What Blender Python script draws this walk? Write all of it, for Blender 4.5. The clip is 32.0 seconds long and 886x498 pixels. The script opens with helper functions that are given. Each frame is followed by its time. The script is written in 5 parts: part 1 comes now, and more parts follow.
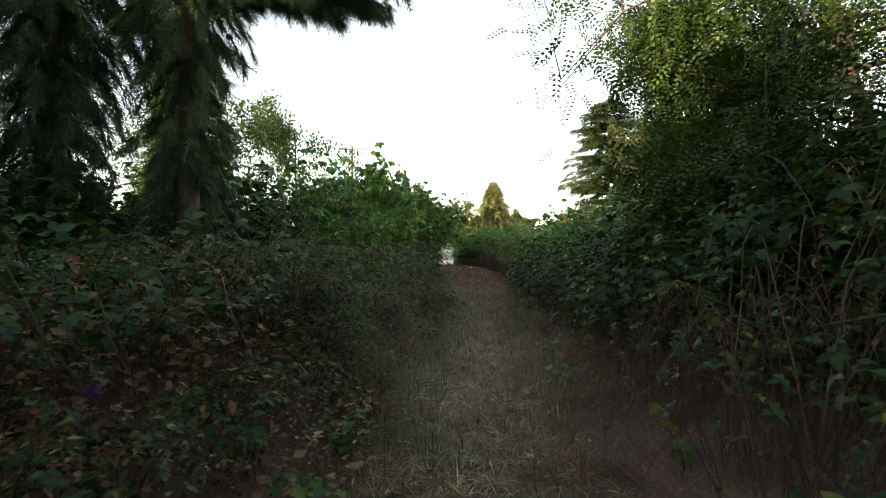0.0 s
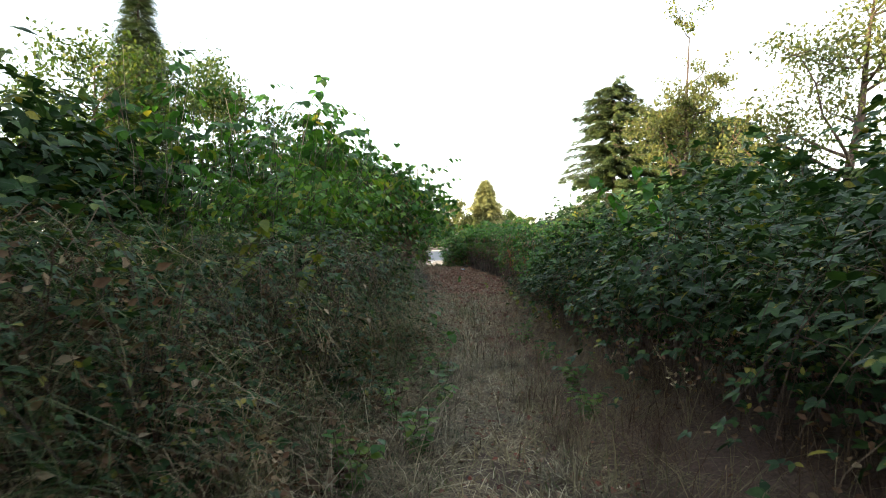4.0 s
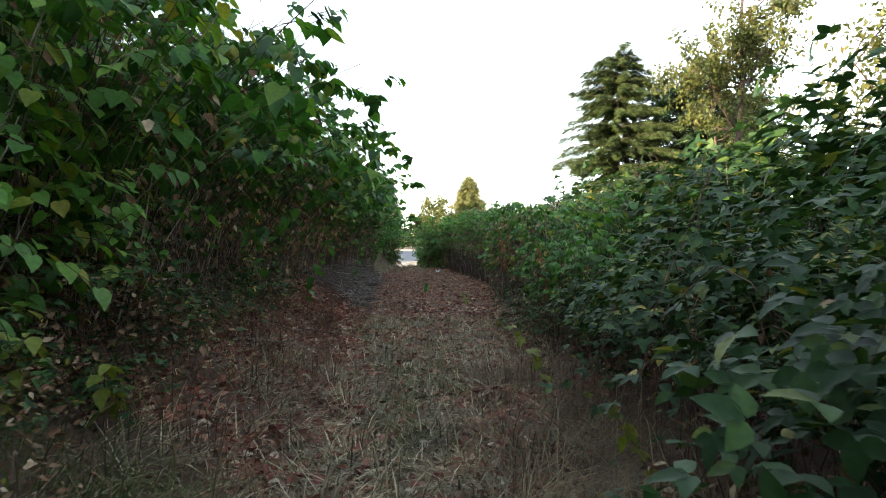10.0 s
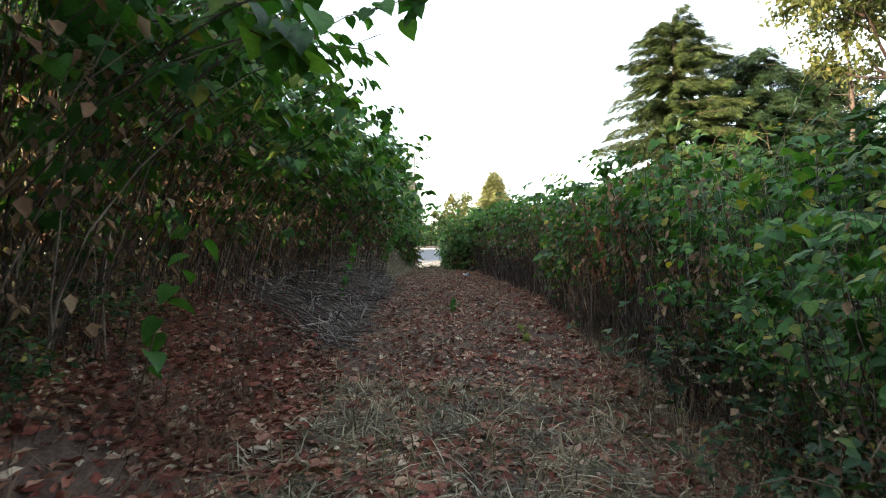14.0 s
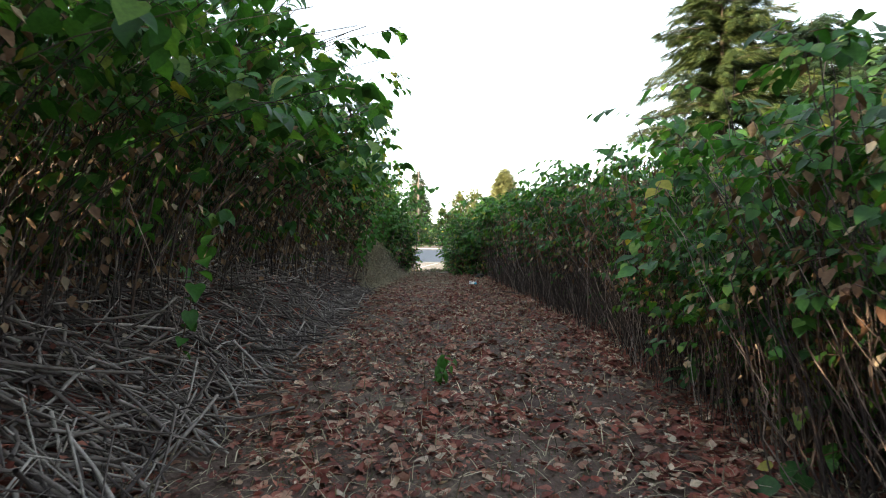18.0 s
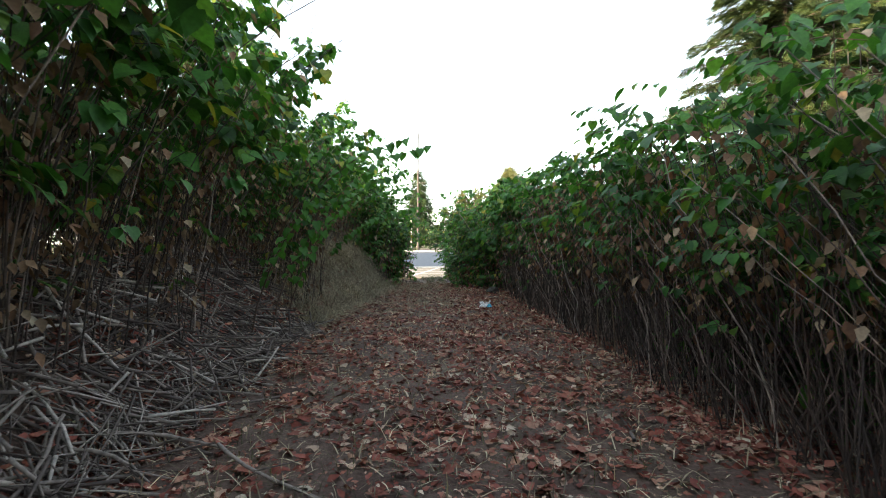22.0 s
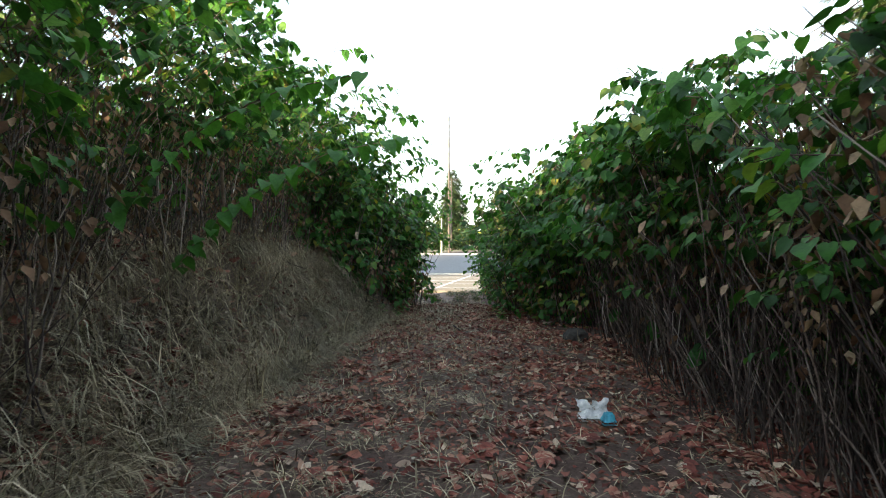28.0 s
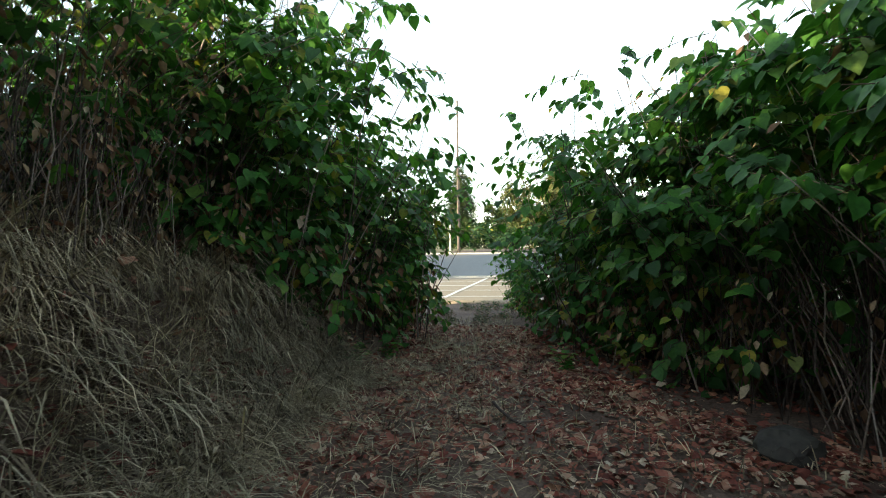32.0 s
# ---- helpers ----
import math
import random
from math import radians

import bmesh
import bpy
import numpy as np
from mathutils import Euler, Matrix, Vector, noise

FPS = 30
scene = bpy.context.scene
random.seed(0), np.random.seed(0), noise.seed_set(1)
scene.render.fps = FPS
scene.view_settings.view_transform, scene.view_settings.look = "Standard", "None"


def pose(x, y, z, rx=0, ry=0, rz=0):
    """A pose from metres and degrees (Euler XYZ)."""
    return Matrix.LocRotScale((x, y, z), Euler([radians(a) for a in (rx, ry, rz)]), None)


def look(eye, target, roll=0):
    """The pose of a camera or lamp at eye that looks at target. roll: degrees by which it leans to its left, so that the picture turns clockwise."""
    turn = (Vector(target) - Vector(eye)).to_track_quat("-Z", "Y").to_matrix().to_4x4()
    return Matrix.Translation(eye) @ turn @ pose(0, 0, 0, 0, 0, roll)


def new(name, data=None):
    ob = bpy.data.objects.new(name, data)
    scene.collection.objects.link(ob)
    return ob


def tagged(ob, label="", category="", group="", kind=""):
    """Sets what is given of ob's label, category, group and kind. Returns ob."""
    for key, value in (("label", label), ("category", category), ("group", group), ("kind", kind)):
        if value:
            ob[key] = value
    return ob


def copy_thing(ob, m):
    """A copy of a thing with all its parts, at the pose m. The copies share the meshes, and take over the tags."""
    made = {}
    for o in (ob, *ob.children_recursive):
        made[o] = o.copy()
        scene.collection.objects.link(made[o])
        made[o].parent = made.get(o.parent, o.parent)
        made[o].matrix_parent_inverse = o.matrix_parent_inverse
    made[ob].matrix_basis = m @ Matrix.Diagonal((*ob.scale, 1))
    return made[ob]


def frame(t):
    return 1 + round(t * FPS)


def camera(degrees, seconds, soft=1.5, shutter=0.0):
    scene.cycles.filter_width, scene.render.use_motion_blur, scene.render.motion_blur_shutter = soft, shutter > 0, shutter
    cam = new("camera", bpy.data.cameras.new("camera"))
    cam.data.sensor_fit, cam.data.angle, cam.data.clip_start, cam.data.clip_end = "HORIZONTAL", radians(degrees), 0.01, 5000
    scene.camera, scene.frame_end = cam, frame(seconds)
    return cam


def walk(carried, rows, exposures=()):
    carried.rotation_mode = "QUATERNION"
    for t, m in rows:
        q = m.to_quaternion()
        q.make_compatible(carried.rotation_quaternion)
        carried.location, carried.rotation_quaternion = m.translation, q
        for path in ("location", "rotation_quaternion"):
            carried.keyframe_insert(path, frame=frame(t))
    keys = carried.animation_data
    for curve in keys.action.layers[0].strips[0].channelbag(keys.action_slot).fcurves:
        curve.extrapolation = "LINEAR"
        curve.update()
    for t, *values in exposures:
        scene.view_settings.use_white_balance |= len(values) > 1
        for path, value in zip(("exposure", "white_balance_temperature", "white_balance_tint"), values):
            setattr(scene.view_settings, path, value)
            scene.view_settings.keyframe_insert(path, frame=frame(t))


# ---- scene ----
# ---- camera and walk ----
cam = camera(80.7, 32.0, soft=1.0, shutter=0.2)
ROWS = [
    (0.0, -0.00, 0.00, 1.77, 1.58, -0.25, 0.14),
    (0.5, -0.01, 0.69, 1.74, 1.71, -0.21, 0.20),
    (1.0, -0.03, 1.35, 1.69, 1.65, -0.27, 0.25),
    (1.5, -0.04, 2.06, 1.66, 1.36, -0.29, 0.28),
    (2.0, -0.02, 2.79, 1.64, 1.08, -0.25, 0.26),
    (2.5, -0.02, 3.50, 1.62, 0.90, -0.34, 0.18),
    (3.0, 0.01, 4.17, 1.61, 0.92, -0.33, 0.09),
    (3.5, 0.05, 4.84, 1.61, 0.90, -0.26, -0.00),
    (4.0, 0.12, 5.50, 1.60, 0.60, -0.19, -0.09),
    (4.5, 0.22, 6.17, 1.59, -0.22, -0.17, -0.16),
    (5.0, 0.34, 6.88, 1.55, -1.82, -0.25, -0.20),
    (5.5, 0.46, 7.60, 1.51, -2.78, -0.28, -0.23),
    (6.0, 0.54, 8.29, 1.46, -2.95, -0.30, -0.25),
    (6.5, 0.61, 9.01, 1.43, -2.95, -0.26, -0.21),
    (7.0, 0.65, 9.71, 1.42, -2.70, -0.21, -0.11),
    (7.5, 0.63, 10.40, 1.40, -2.48, -0.27, -0.09),
    (8.0, 0.66, 11.07, 1.40, -2.22, -0.20, -0.11),
    (8.5, 0.69, 11.65, 1.39, -1.97, -0.15, -0.14),
    (9.0, 0.73, 12.22, 1.37, -1.75, -0.08, -0.05),
    (9.5, 0.81, 12.81, 1.35, -1.37, -0.05, 0.04),
    (10.0, 0.83, 13.41, 1.34, -1.14, -0.09, 0.14),
    (10.5, 0.80, 13.96, 1.35, -0.96, -0.05, 0.22),
    (11.0, 0.78, 14.55, 1.31, -0.28, -0.08, 0.18),
    (11.5, 0.68, 15.20, 1.26, 1.35, -0.20, 0.07),
    (12.0, 0.59, 15.91, 1.29, 1.65, -0.21, 0.02),
    (12.5, 0.54, 16.67, 1.34, 1.66, -0.22, 0.03),
    (13.0, 0.51, 17.46, 1.31, 1.53, -0.29, 0.08),
    (13.5, 0.58, 18.18, 1.29, 1.49, -0.28, 0.16),
    (14.0, 0.68, 18.86, 1.29, 1.42, -0.21, 0.22),
    (14.5, 0.78, 19.55, 1.31, 1.29, -0.05, 0.24),
    (15.0, 0.88, 20.22, 1.29, 1.33, -0.02, 0.19),
    (15.5, 0.96, 20.88, 1.26, 1.50, -0.07, 0.10),
    (16.0, 1.00, 21.54, 1.24, 1.73, -0.16, 0.00),
    (16.5, 1.00, 22.21, 1.23, 1.98, -0.24, -0.10),
    (17.0, 0.93, 22.93, 1.26, 2.20, -0.27, -0.19),
    (17.5, 0.88, 23.64, 1.28, 2.34, -0.23, -0.25),
    (18.0, 0.83, 24.34, 1.29, 2.39, -0.24, -0.29),
    (18.5, 0.79, 25.10, 1.31, 2.26, -0.20, -0.31),
    (19.0, 0.76, 25.85, 1.34, 2.26, -0.13, -0.33),
    (19.5, 0.73, 26.62, 1.31, 2.22, -0.15, -0.36),
    (20.0, 0.75, 27.35, 1.28, 2.28, -0.06, -0.41),
    (20.5, 0.74, 28.03, 1.28, 2.37, 0.01, -0.44),
    (21.0, 0.72, 28.72, 1.31, 2.40, -0.02, -0.36),
    (21.5, 0.72, 29.40, 1.35, 2.56, 0.03, -0.23),
    (22.0, 0.70, 30.07, 1.35, 2.70, -0.03, -0.13),
    (22.5, 0.71, 30.74, 1.35, 2.82, -0.14, -0.08),
    (23.0, 0.74, 31.38, 1.40, 2.84, -0.01, -0.10),
    (23.5, 0.75, 32.02, 1.43, 3.00, 0.11, -0.12),
    (24.0, 0.80, 32.63, 1.42, 3.63, 0.08, -0.10),
    (24.5, 0.80, 33.23, 1.40, 4.37, -0.03, -0.04),
    (25.0, 0.78, 33.91, 1.39, 5.06, 0.03, 0.01),
    (25.5, 0.79, 34.62, 1.38, 5.62, 0.17, 0.01),
    (26.0, 0.74, 35.26, 1.37, 6.01, 0.14, -0.03),
    (26.5, 0.64, 35.88, 1.36, 6.27, 0.04, -0.07),
    (27.0, 0.54, 36.49, 1.36, 6.42, -0.04, -0.10),
    (27.5, 0.43, 37.09, 1.36, 6.52, -0.01, -0.09),
    (28.0, 0.36, 37.70, 1.39, 6.58, 0.19, -0.00),
    (28.5, 0.26, 38.27, 1.38, 6.77, 0.07, 0.11),
    (29.0, 0.19, 38.85, 1.37, 6.81, 0.02, 0.21),
    (29.5, 0.13, 39.43, 1.40, 6.75, 0.23, 0.28),
    (30.0, 0.03, 39.98, 1.40, 6.94, 0.20, 0.31),
    (30.5, -0.05, 40.54, 1.38, 7.00, 0.09, 0.33),
    (31.0, -0.14, 41.11, 1.39, 7.09, 0.14, 0.36),
    (31.5, -0.24, 41.66, 1.40, 7.27, 0.15, 0.44),
    (32.0, -0.33, 42.22, 1.39, 7.34, 0.12, 0.55),
]
EXPOSURES = [(0, 1.95, 7000, 8), (2.5, 2.32, 6900, 8), (6, 2.48, 6650, 8), (14, 2.48, 6500, 9), (25, 2.52, 6450, 8), (29, 2.42, 6350, 7), (32, 2.1, 6450, 1)]
walk(cam, [(t, pose(x, y, z, 90 + p, r, w)) for t, x, y, z, w, p, r in ROWS], EXPOSURES)

# ---- world, sun ----
SUN_ELEV, SUN_AZ = 8.5, 219.0  # azimuth in degrees, counter-clockwise from +x
world = bpy.data.worlds.new("world")
scene.world = world
world.use_nodes = True
wn = world.node_tree
sky = wn.nodes.new("ShaderNodeTexSky")
sky.sky_type, sky.sun_disc = "NISHITA", False
sky.sun_elevation, sky.sun_rotation = radians(SUN_ELEV), radians(90 - SUN_AZ)
sky.air_density, sky.dust_density, sky.ozone_density = 1.0, 0.4, 1.0
haze = wn.nodes.new("ShaderNodeHueSaturation")  # thin high haze whitens the sky
haze.inputs["Saturation"].default_value, haze.inputs["Value"].default_value = 0.5, 1.2
wn.links.new(sky.outputs[0], haze.inputs["Color"])
wn.links.new(haze.outputs[0], wn.nodes["Background"].inputs[0])
wn.nodes["Background"].inputs[1].default_value = 0.15
sun = new("sun", bpy.data.lights.new("sun", "SUN"))
sun.data.energy, sun.data.angle, sun.data.color = 4.0, radians(0.5), (1.0, 0.8, 0.55)
to_sun = Vector((math.cos(radians(SUN_AZ)) * math.cos(radians(SUN_ELEV)), math.sin(radians(SUN_AZ)) * math.cos(radians(SUN_ELEV)), math.sin(radians(SUN_ELEV))))
sun.matrix_basis = look(to_sun * 60, (0, 0, 0))


# ---- materials ----
def ramp(nt, fac, stops):
    r = nt.nodes.new("ShaderNodeValToRGB")
    e = r.color_ramp.elements
    while len(e) < len(stops):
        e.new(0.5)
    for el, (p, c) in zip(e, stops):
        el.position, el.color = p, (*c, 1)
    nt.links.new(fac, r.inputs[0])
    return r.outputs[0]


def noise_tex(nt, scale, detail=4.0, coord=None, rough=0.55):
    n = nt.nodes.new("ShaderNodeTexNoise")
    n.inputs["Scale"].default_value, n.inputs["Detail"].default_value, n.inputs["Roughness"].default_value = scale, detail, rough
    if coord is not None:
        nt.links.new(coord, n.inputs["Vector"])
    return n.outputs[0]


def mixc(nt, fac, a, b, mode="MIX"):
    m = nt.nodes.new("ShaderNodeMix")
    m.data_type, m.blend_type = "RGBA", mode
    for src, sock in ((fac, m.inputs[0]), (a, m.inputs[6]), (b, m.inputs[7])):
        if hasattr(src, "is_linked"):
            nt.links.new(src, sock)
        elif isinstance(src, (int, float)):
            sock.default_value = src
        else:
            sock.default_value = (*src, 1)
    return m.outputs[2]


def base_mat(name, rough=0.7):
    m = bpy.data.materials.new(name)
    m.use_nodes = True
    nt = m.node_tree
    b = nt.nodes["Principled BSDF"]
    b.inputs["Roughness"].default_value = rough
    return m, nt, b


def bump(nt, b, height, strength, dist=0.02):
    n = nt.nodes.new("ShaderNodeBump")
    n.inputs["Strength"].default_value, n.inputs["Distance"].default_value = strength, dist
    nt.links.new(height, n.inputs["Height"])
    nt.links.new(n.outputs[0], b.inputs["Normal"])


def leaf_mat(name, stops, through_light=0.35, rough=0.5, spec=0.35, scale=2.0):
    """Leaf: colour by island, mottled, with light passing through."""
    m, nt, b = base_mat(name, rough)
    g = nt.nodes.new("ShaderNodeNewGeometry")
    c = ramp(nt, g.outputs["Random Per Island"], stops)
    co = nt.nodes.new("ShaderNodeNewGeometry").outputs["Position"]
    patch = ramp(nt, noise_tex(nt, scale, 3, co), [(0.3, (0.62, 0.66, 0.62)), (0.7, (1.3, 1.22, 1.05))])
    spots = ramp(nt, noise_tex(nt, 45, 2, co), [(0.35, (0.8, 0.8, 0.78)), (0.65, (1.12, 1.1, 1.05))])
    c = mixc(nt, 1.0, mixc(nt, 1.0, c, patch, "MULTIPLY"), spots, "MULTIPLY")
    nt.links.new(c, b.inputs["Base Color"])
    b.inputs["Specular IOR Level"].default_value = spec
    if through_light:
        t = nt.nodes.new("ShaderNodeBsdfTranslucent")
        nt.links.new(mixc(nt, 1.0, c, (1.3, 1.35, 0.6), "MULTIPLY"), t.inputs[0])
        mx = nt.nodes.new("ShaderNodeMixShader")
        mx.inputs[0].default_value = through_light
        nt.links.new(b.outputs[0], mx.inputs[1])
        nt.links.new(t.outputs[0], mx.inputs[2])
        nt.links.new(mx.outputs[0], nt.nodes["Material Output"].inputs[0])
    return m


def woody_mat(name, stops, scale=30.0, rough=0.8):
    m, nt, b = base_mat(name, rough)
    g = nt.nodes.new("ShaderNodeNewGeometry")
    tw = nt.nodes.new("ShaderNodeMath")
    tw.operation = "ADD"
    nt.links.new(g.outputs["Random Per Island"], tw.inputs[0])
    nt.links.new(nt.nodes.new("ShaderNodeObjectInfo").outputs["Random"], tw.inputs[1])
    fr = nt.nodes.new("ShaderNodeMath")
    fr.operation = "FRACT"
    nt.links.new(tw.outputs[0], fr.inputs[0])
    c = ramp(nt, fr.outputs[0], stops)
    n = noise_tex(nt, scale, 4, g.outputs["Position"])
    c = mixc(nt, 1.0, c, ramp(nt, n, [(0.3, (0.6, 0.6, 0.6)), (0.7, (1.3, 1.25, 1.2))]), "MULTIPLY")
    nt.links.new(c, b.inputs["Base Color"])
    bump(nt, b, n, 0.5, 0.01)
    return m


M_KNOT = leaf_mat("knotweed_leaf", [(0.0, (0.022, 0.074, 0.019)), (0.45, (0.042, 0.145, 0.030)), (0.8, (0.080, 0.215, 0.044)), (0.95, (0.145, 0.24, 0.05)), (1.0, (0.32, 0.28, 0.055))], 0.36)
M_KNOT_YOUNG = leaf_mat("young_knotweed_leaf", [(0.0, (0.04, 0.12, 0.024)), (0.5, (0.085, 0.22, 0.04)), (0.85, (0.15, 0.29, 0.055)), (1.0, (0.30, 0.29, 0.06))], 0.38)
M_KNOT_DEAD = leaf_mat("dead_knotweed_leaf", [(0.0, (0.10, 0.055, 0.04)), (0.5, (0.20, 0.125, 0.09)), (0.85, (0.33, 0.24, 0.18)), (1.0, (0.48, 0.41, 0.34))], 0.12, 0.8, 0.15)
M_BRAMBLE = leaf_mat("bramble_leaf", [(0.0, (0.014, 0.040, 0.016)), (0.55, (0.024, 0.066, 0.024)), (0.86, (0.052, 0.11, 0.036)), (0.95, (0.13, 0.17, 0.05)), (1.0, (0.30, 0.25, 0.05))], 0.22, 0.55, 0.22)
M_CANE = woody_mat("knotweed_cane", [(0.0, (0.024, 0.016, 0.013)), (0.45, (0.055, 0.037, 0.030)), (0.75, (0.125, 0.092, 0.074)), (1.0, (0.34, 0.28, 0.24))])
M_DRY = woody_mat("dry_cut_cane", [(0.0, (0.055, 0.042, 0.038)), (0.45, (0.135, 0.11, 0.098)), (0.8, (0.25, 0.215, 0.19)), (1.0, (0.46, 0.42, 0.38))])
M_STRAW = leaf_mat("dry_grass", [(0.0, (0.16, 0.125, 0.085)), (0.5, (0.27, 0.22, 0.155)), (0.85, (0.38, 0.33, 0.24)), (1.0, (0.11, 0.14, 0.06))], 0.15, 0.7, 0.2)
M_HAY = leaf_mat("matted_hay", [(0.0, (0.075, 0.058, 0.046)), (0.4, (0.21, 0.172, 0.138)), (0.75, (0.41, 0.355, 0.285)), (1.0, (0.70, 0.63, 0.53))], 0.15, 0.7, 0.2)
M_DEADSTALK = leaf_mat("dead_brown_grass", [(0.0, (0.07, 0.04, 0.034)), (0.6, (0.15, 0.095, 0.075)), (1.0, (0.28, 0.22, 0.17))], 0.1, 0.75, 0.2)
M_GRASS = leaf_mat("green_grass", [(0.0, (0.035, 0.070, 0.025)), (0.6, (0.070, 0.112, 0.042)), (1.0, (0.154, 0.154, 0.077))], 0.25, 0.6, 0.25)
M_LITTER = leaf_mat("fallen_leaf", [(0.0, (0.12, 0.038, 0.034)), (0.4, (0.26, 0.078, 0.066)), (0.7, (0.36, 0.145, 0.118)), (0.88, (0.48, 0.30, 0.245)), (1.0, (0.70, 0.61, 0.54))], 0.06, 0.7, 0.3)
M_NEEDLE = leaf_mat("conifer_needles", [(0.0, (0.03, 0.055, 0.025)), (0.6, (0.05, 0.085, 0.035)), (1.0, (0.085, 0.12, 0.04))], 0.1, 0.6, 0.3, 0.5)
M_SPRUCE = leaf_mat("spruce_needles", [(0.0, (0.02, 0.045, 0.02)), (0.55, (0.055, 0.09, 0.033)), (1.0, (0.14, 0.165, 0.06))], 0.12, 0.6, 0.3, 0.5)
M_FIR = leaf_mat("dark_fir_needles", [(0.0, (0.014, 0.034, 0.016)), (0.6, (0.026, 0.055, 0.024)), (1.0, (0.05, 0.085, 0.035))], 0.1, 0.6, 0.3, 0.5)
# M_FAR has sunlight and distance haze put into the needle colour
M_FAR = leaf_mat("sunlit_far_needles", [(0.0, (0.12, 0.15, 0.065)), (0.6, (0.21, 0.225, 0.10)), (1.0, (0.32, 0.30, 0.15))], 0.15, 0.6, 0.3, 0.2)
M_TREELEAF = leaf_mat("tree_leaf", [(0.0, (0.030, 0.068, 0.019)), (0.6, (0.060, 0.105, 0.026)), (1.0, (0.120, 0.143, 0.038))], 0.35, 0.5, 0.3, 0.7)
M_AUTUMN = leaf_mat("turning_tree_leaf", [(0.0, (0.06, 0.08, 0.03)), (0.5, (0.13, 0.14, 0.05)), (0.8, (0.085, 0.125, 0.045)), (1.0, (0.18, 0.155, 0.07))], 0.3, 0.5, 0.3, 0.7)
M_LOCUST = leaf_mat("locust_leaf", [(0.0, (0.022, 0.05, 0.016)), (0.6, (0.042, 0.088, 0.022)), (1.0, (0.10, 0.15, 0.036))], 0.26, 0.5, 0.3)
M_BARK = woody_mat("bark", [(0.0, (0.070, 0.052, 0.042)), (1.0, (0.112, 0.084, 0.066))], 12.0, 0.9)
M_RED_BARK = woody_mat("peeling_red_bark", [(0.0, (0.045, 0.03, 0.024)), (1.0, (0.085, 0.052, 0.038))], 8.0, 0.8)
M_STEM = woody_mat("bramble_stem", [(0.0, (0.06, 0.034, 0.028)), (0.6, (0.10, 0.062, 0.042)), (1.0, (0.20, 0.145, 0.095))])
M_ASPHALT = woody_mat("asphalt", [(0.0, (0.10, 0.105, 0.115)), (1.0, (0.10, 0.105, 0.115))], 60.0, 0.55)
# lot asphalt, its colour warmed to stand in for low sunlight
M_LOT = woody_mat("sun_warmed_lot_asphalt", [(0.0, (0.30, 0.245, 0.175)), (1.0, (0.30, 0.245, 0.175))], 25.0, 0.85)
M_PAINT = woody_mat("white_road_paint", [(0.0, (0.75, 0.74, 0.7)), (1.0, (0.75, 0.74, 0.7))], 20.0, 0.6)
M_CONCRETE = woody_mat("concrete", [(0.0, (0.45, 0.43, 0.39)), (1.0, (0.45, 0.43, 0.39))], 15.0, 0.85)
M_POLE = woody_mat("weathered_pole_wood", [(0.0, (0.12, 0.10, 0.085)), (1.0, (0.12, 0.10, 0.085))], 10.0, 0.85)
M_WHITE = woody_mat("white_plastic", [(0.0, (0.75, 0.77, 0.8)), (1.0, (0.8, 0.8, 0.8))], 20.0, 0.35)
M_BLUE = woody_mat("blue_plastic", [(0.0, (0.05, 0.36, 0.5)), (1.0, (0.07, 0.4, 0.55))], 20.0, 0.35)
M_STONE = woody_mat("dark_stone", [(0.0, (0.04, 0.037, 0.033)), (1.0, (0.055, 0.05, 0.046))], 14.0, 0.9)


def ground_mat():
    m, nt, b = base_mat("trodden_earth", 0.95)
    g = nt.nodes.new("ShaderNodeNewGeometry").outputs["Position"]
    a = ramp(nt, noise_tex(nt, 1.2, 5, g), [(0.3, (0.075, 0.045, 0.038)), (0.55, (0.13, 0.088, 0.07)), (0.75, (0.21, 0.165, 0.13))])
    s = ramp(nt, noise_tex(nt, 28, 6, g, 0.7), [(0.35, (0.55, 0.53, 0.5)), (0.65, (1.4, 1.35, 1.3))])
    earth = mixc(nt, 1.0, a, s, "MULTIPLY")
    meadow = mixc(nt, 1.0, ramp(nt, noise_tex(nt, 0.35, 6, g), [(0.35, (0.09, 0.10, 0.04)), (0.55, (0.17, 0.15, 0.075)), (0.7, (0.26, 0.21, 0.12))]), s, "MULTIPLY")
    sep = nt.nodes.new("ShaderNodeSeparateXYZ")
    nt.links.new(g, sep.inputs[0])
    off = nt.nodes.new("ShaderNodeMath")
    off.operation = "ABSOLUTE"
    nt.links.new(sep.outputs[0], off.inputs[0])
    far = nt.nodes.new("ShaderNodeMapRange")
    far.inputs["From Min"].default_value, far.inputs["From Max"].default_value = 5.0, 8.0
    nt.links.new(off.outputs[0], far.inputs["Value"])
    nt.links.new(mixc(nt, far.outputs[0], earth, meadow), b.inputs["Base Color"])
    bump(nt, b, noise_tex(nt, 40, 6, g, 0.7), 0.8, 0.02)
    return m


M_GROUND = ground_mat()


# ---- builders ----
RNG = np.random.default_rng(7)


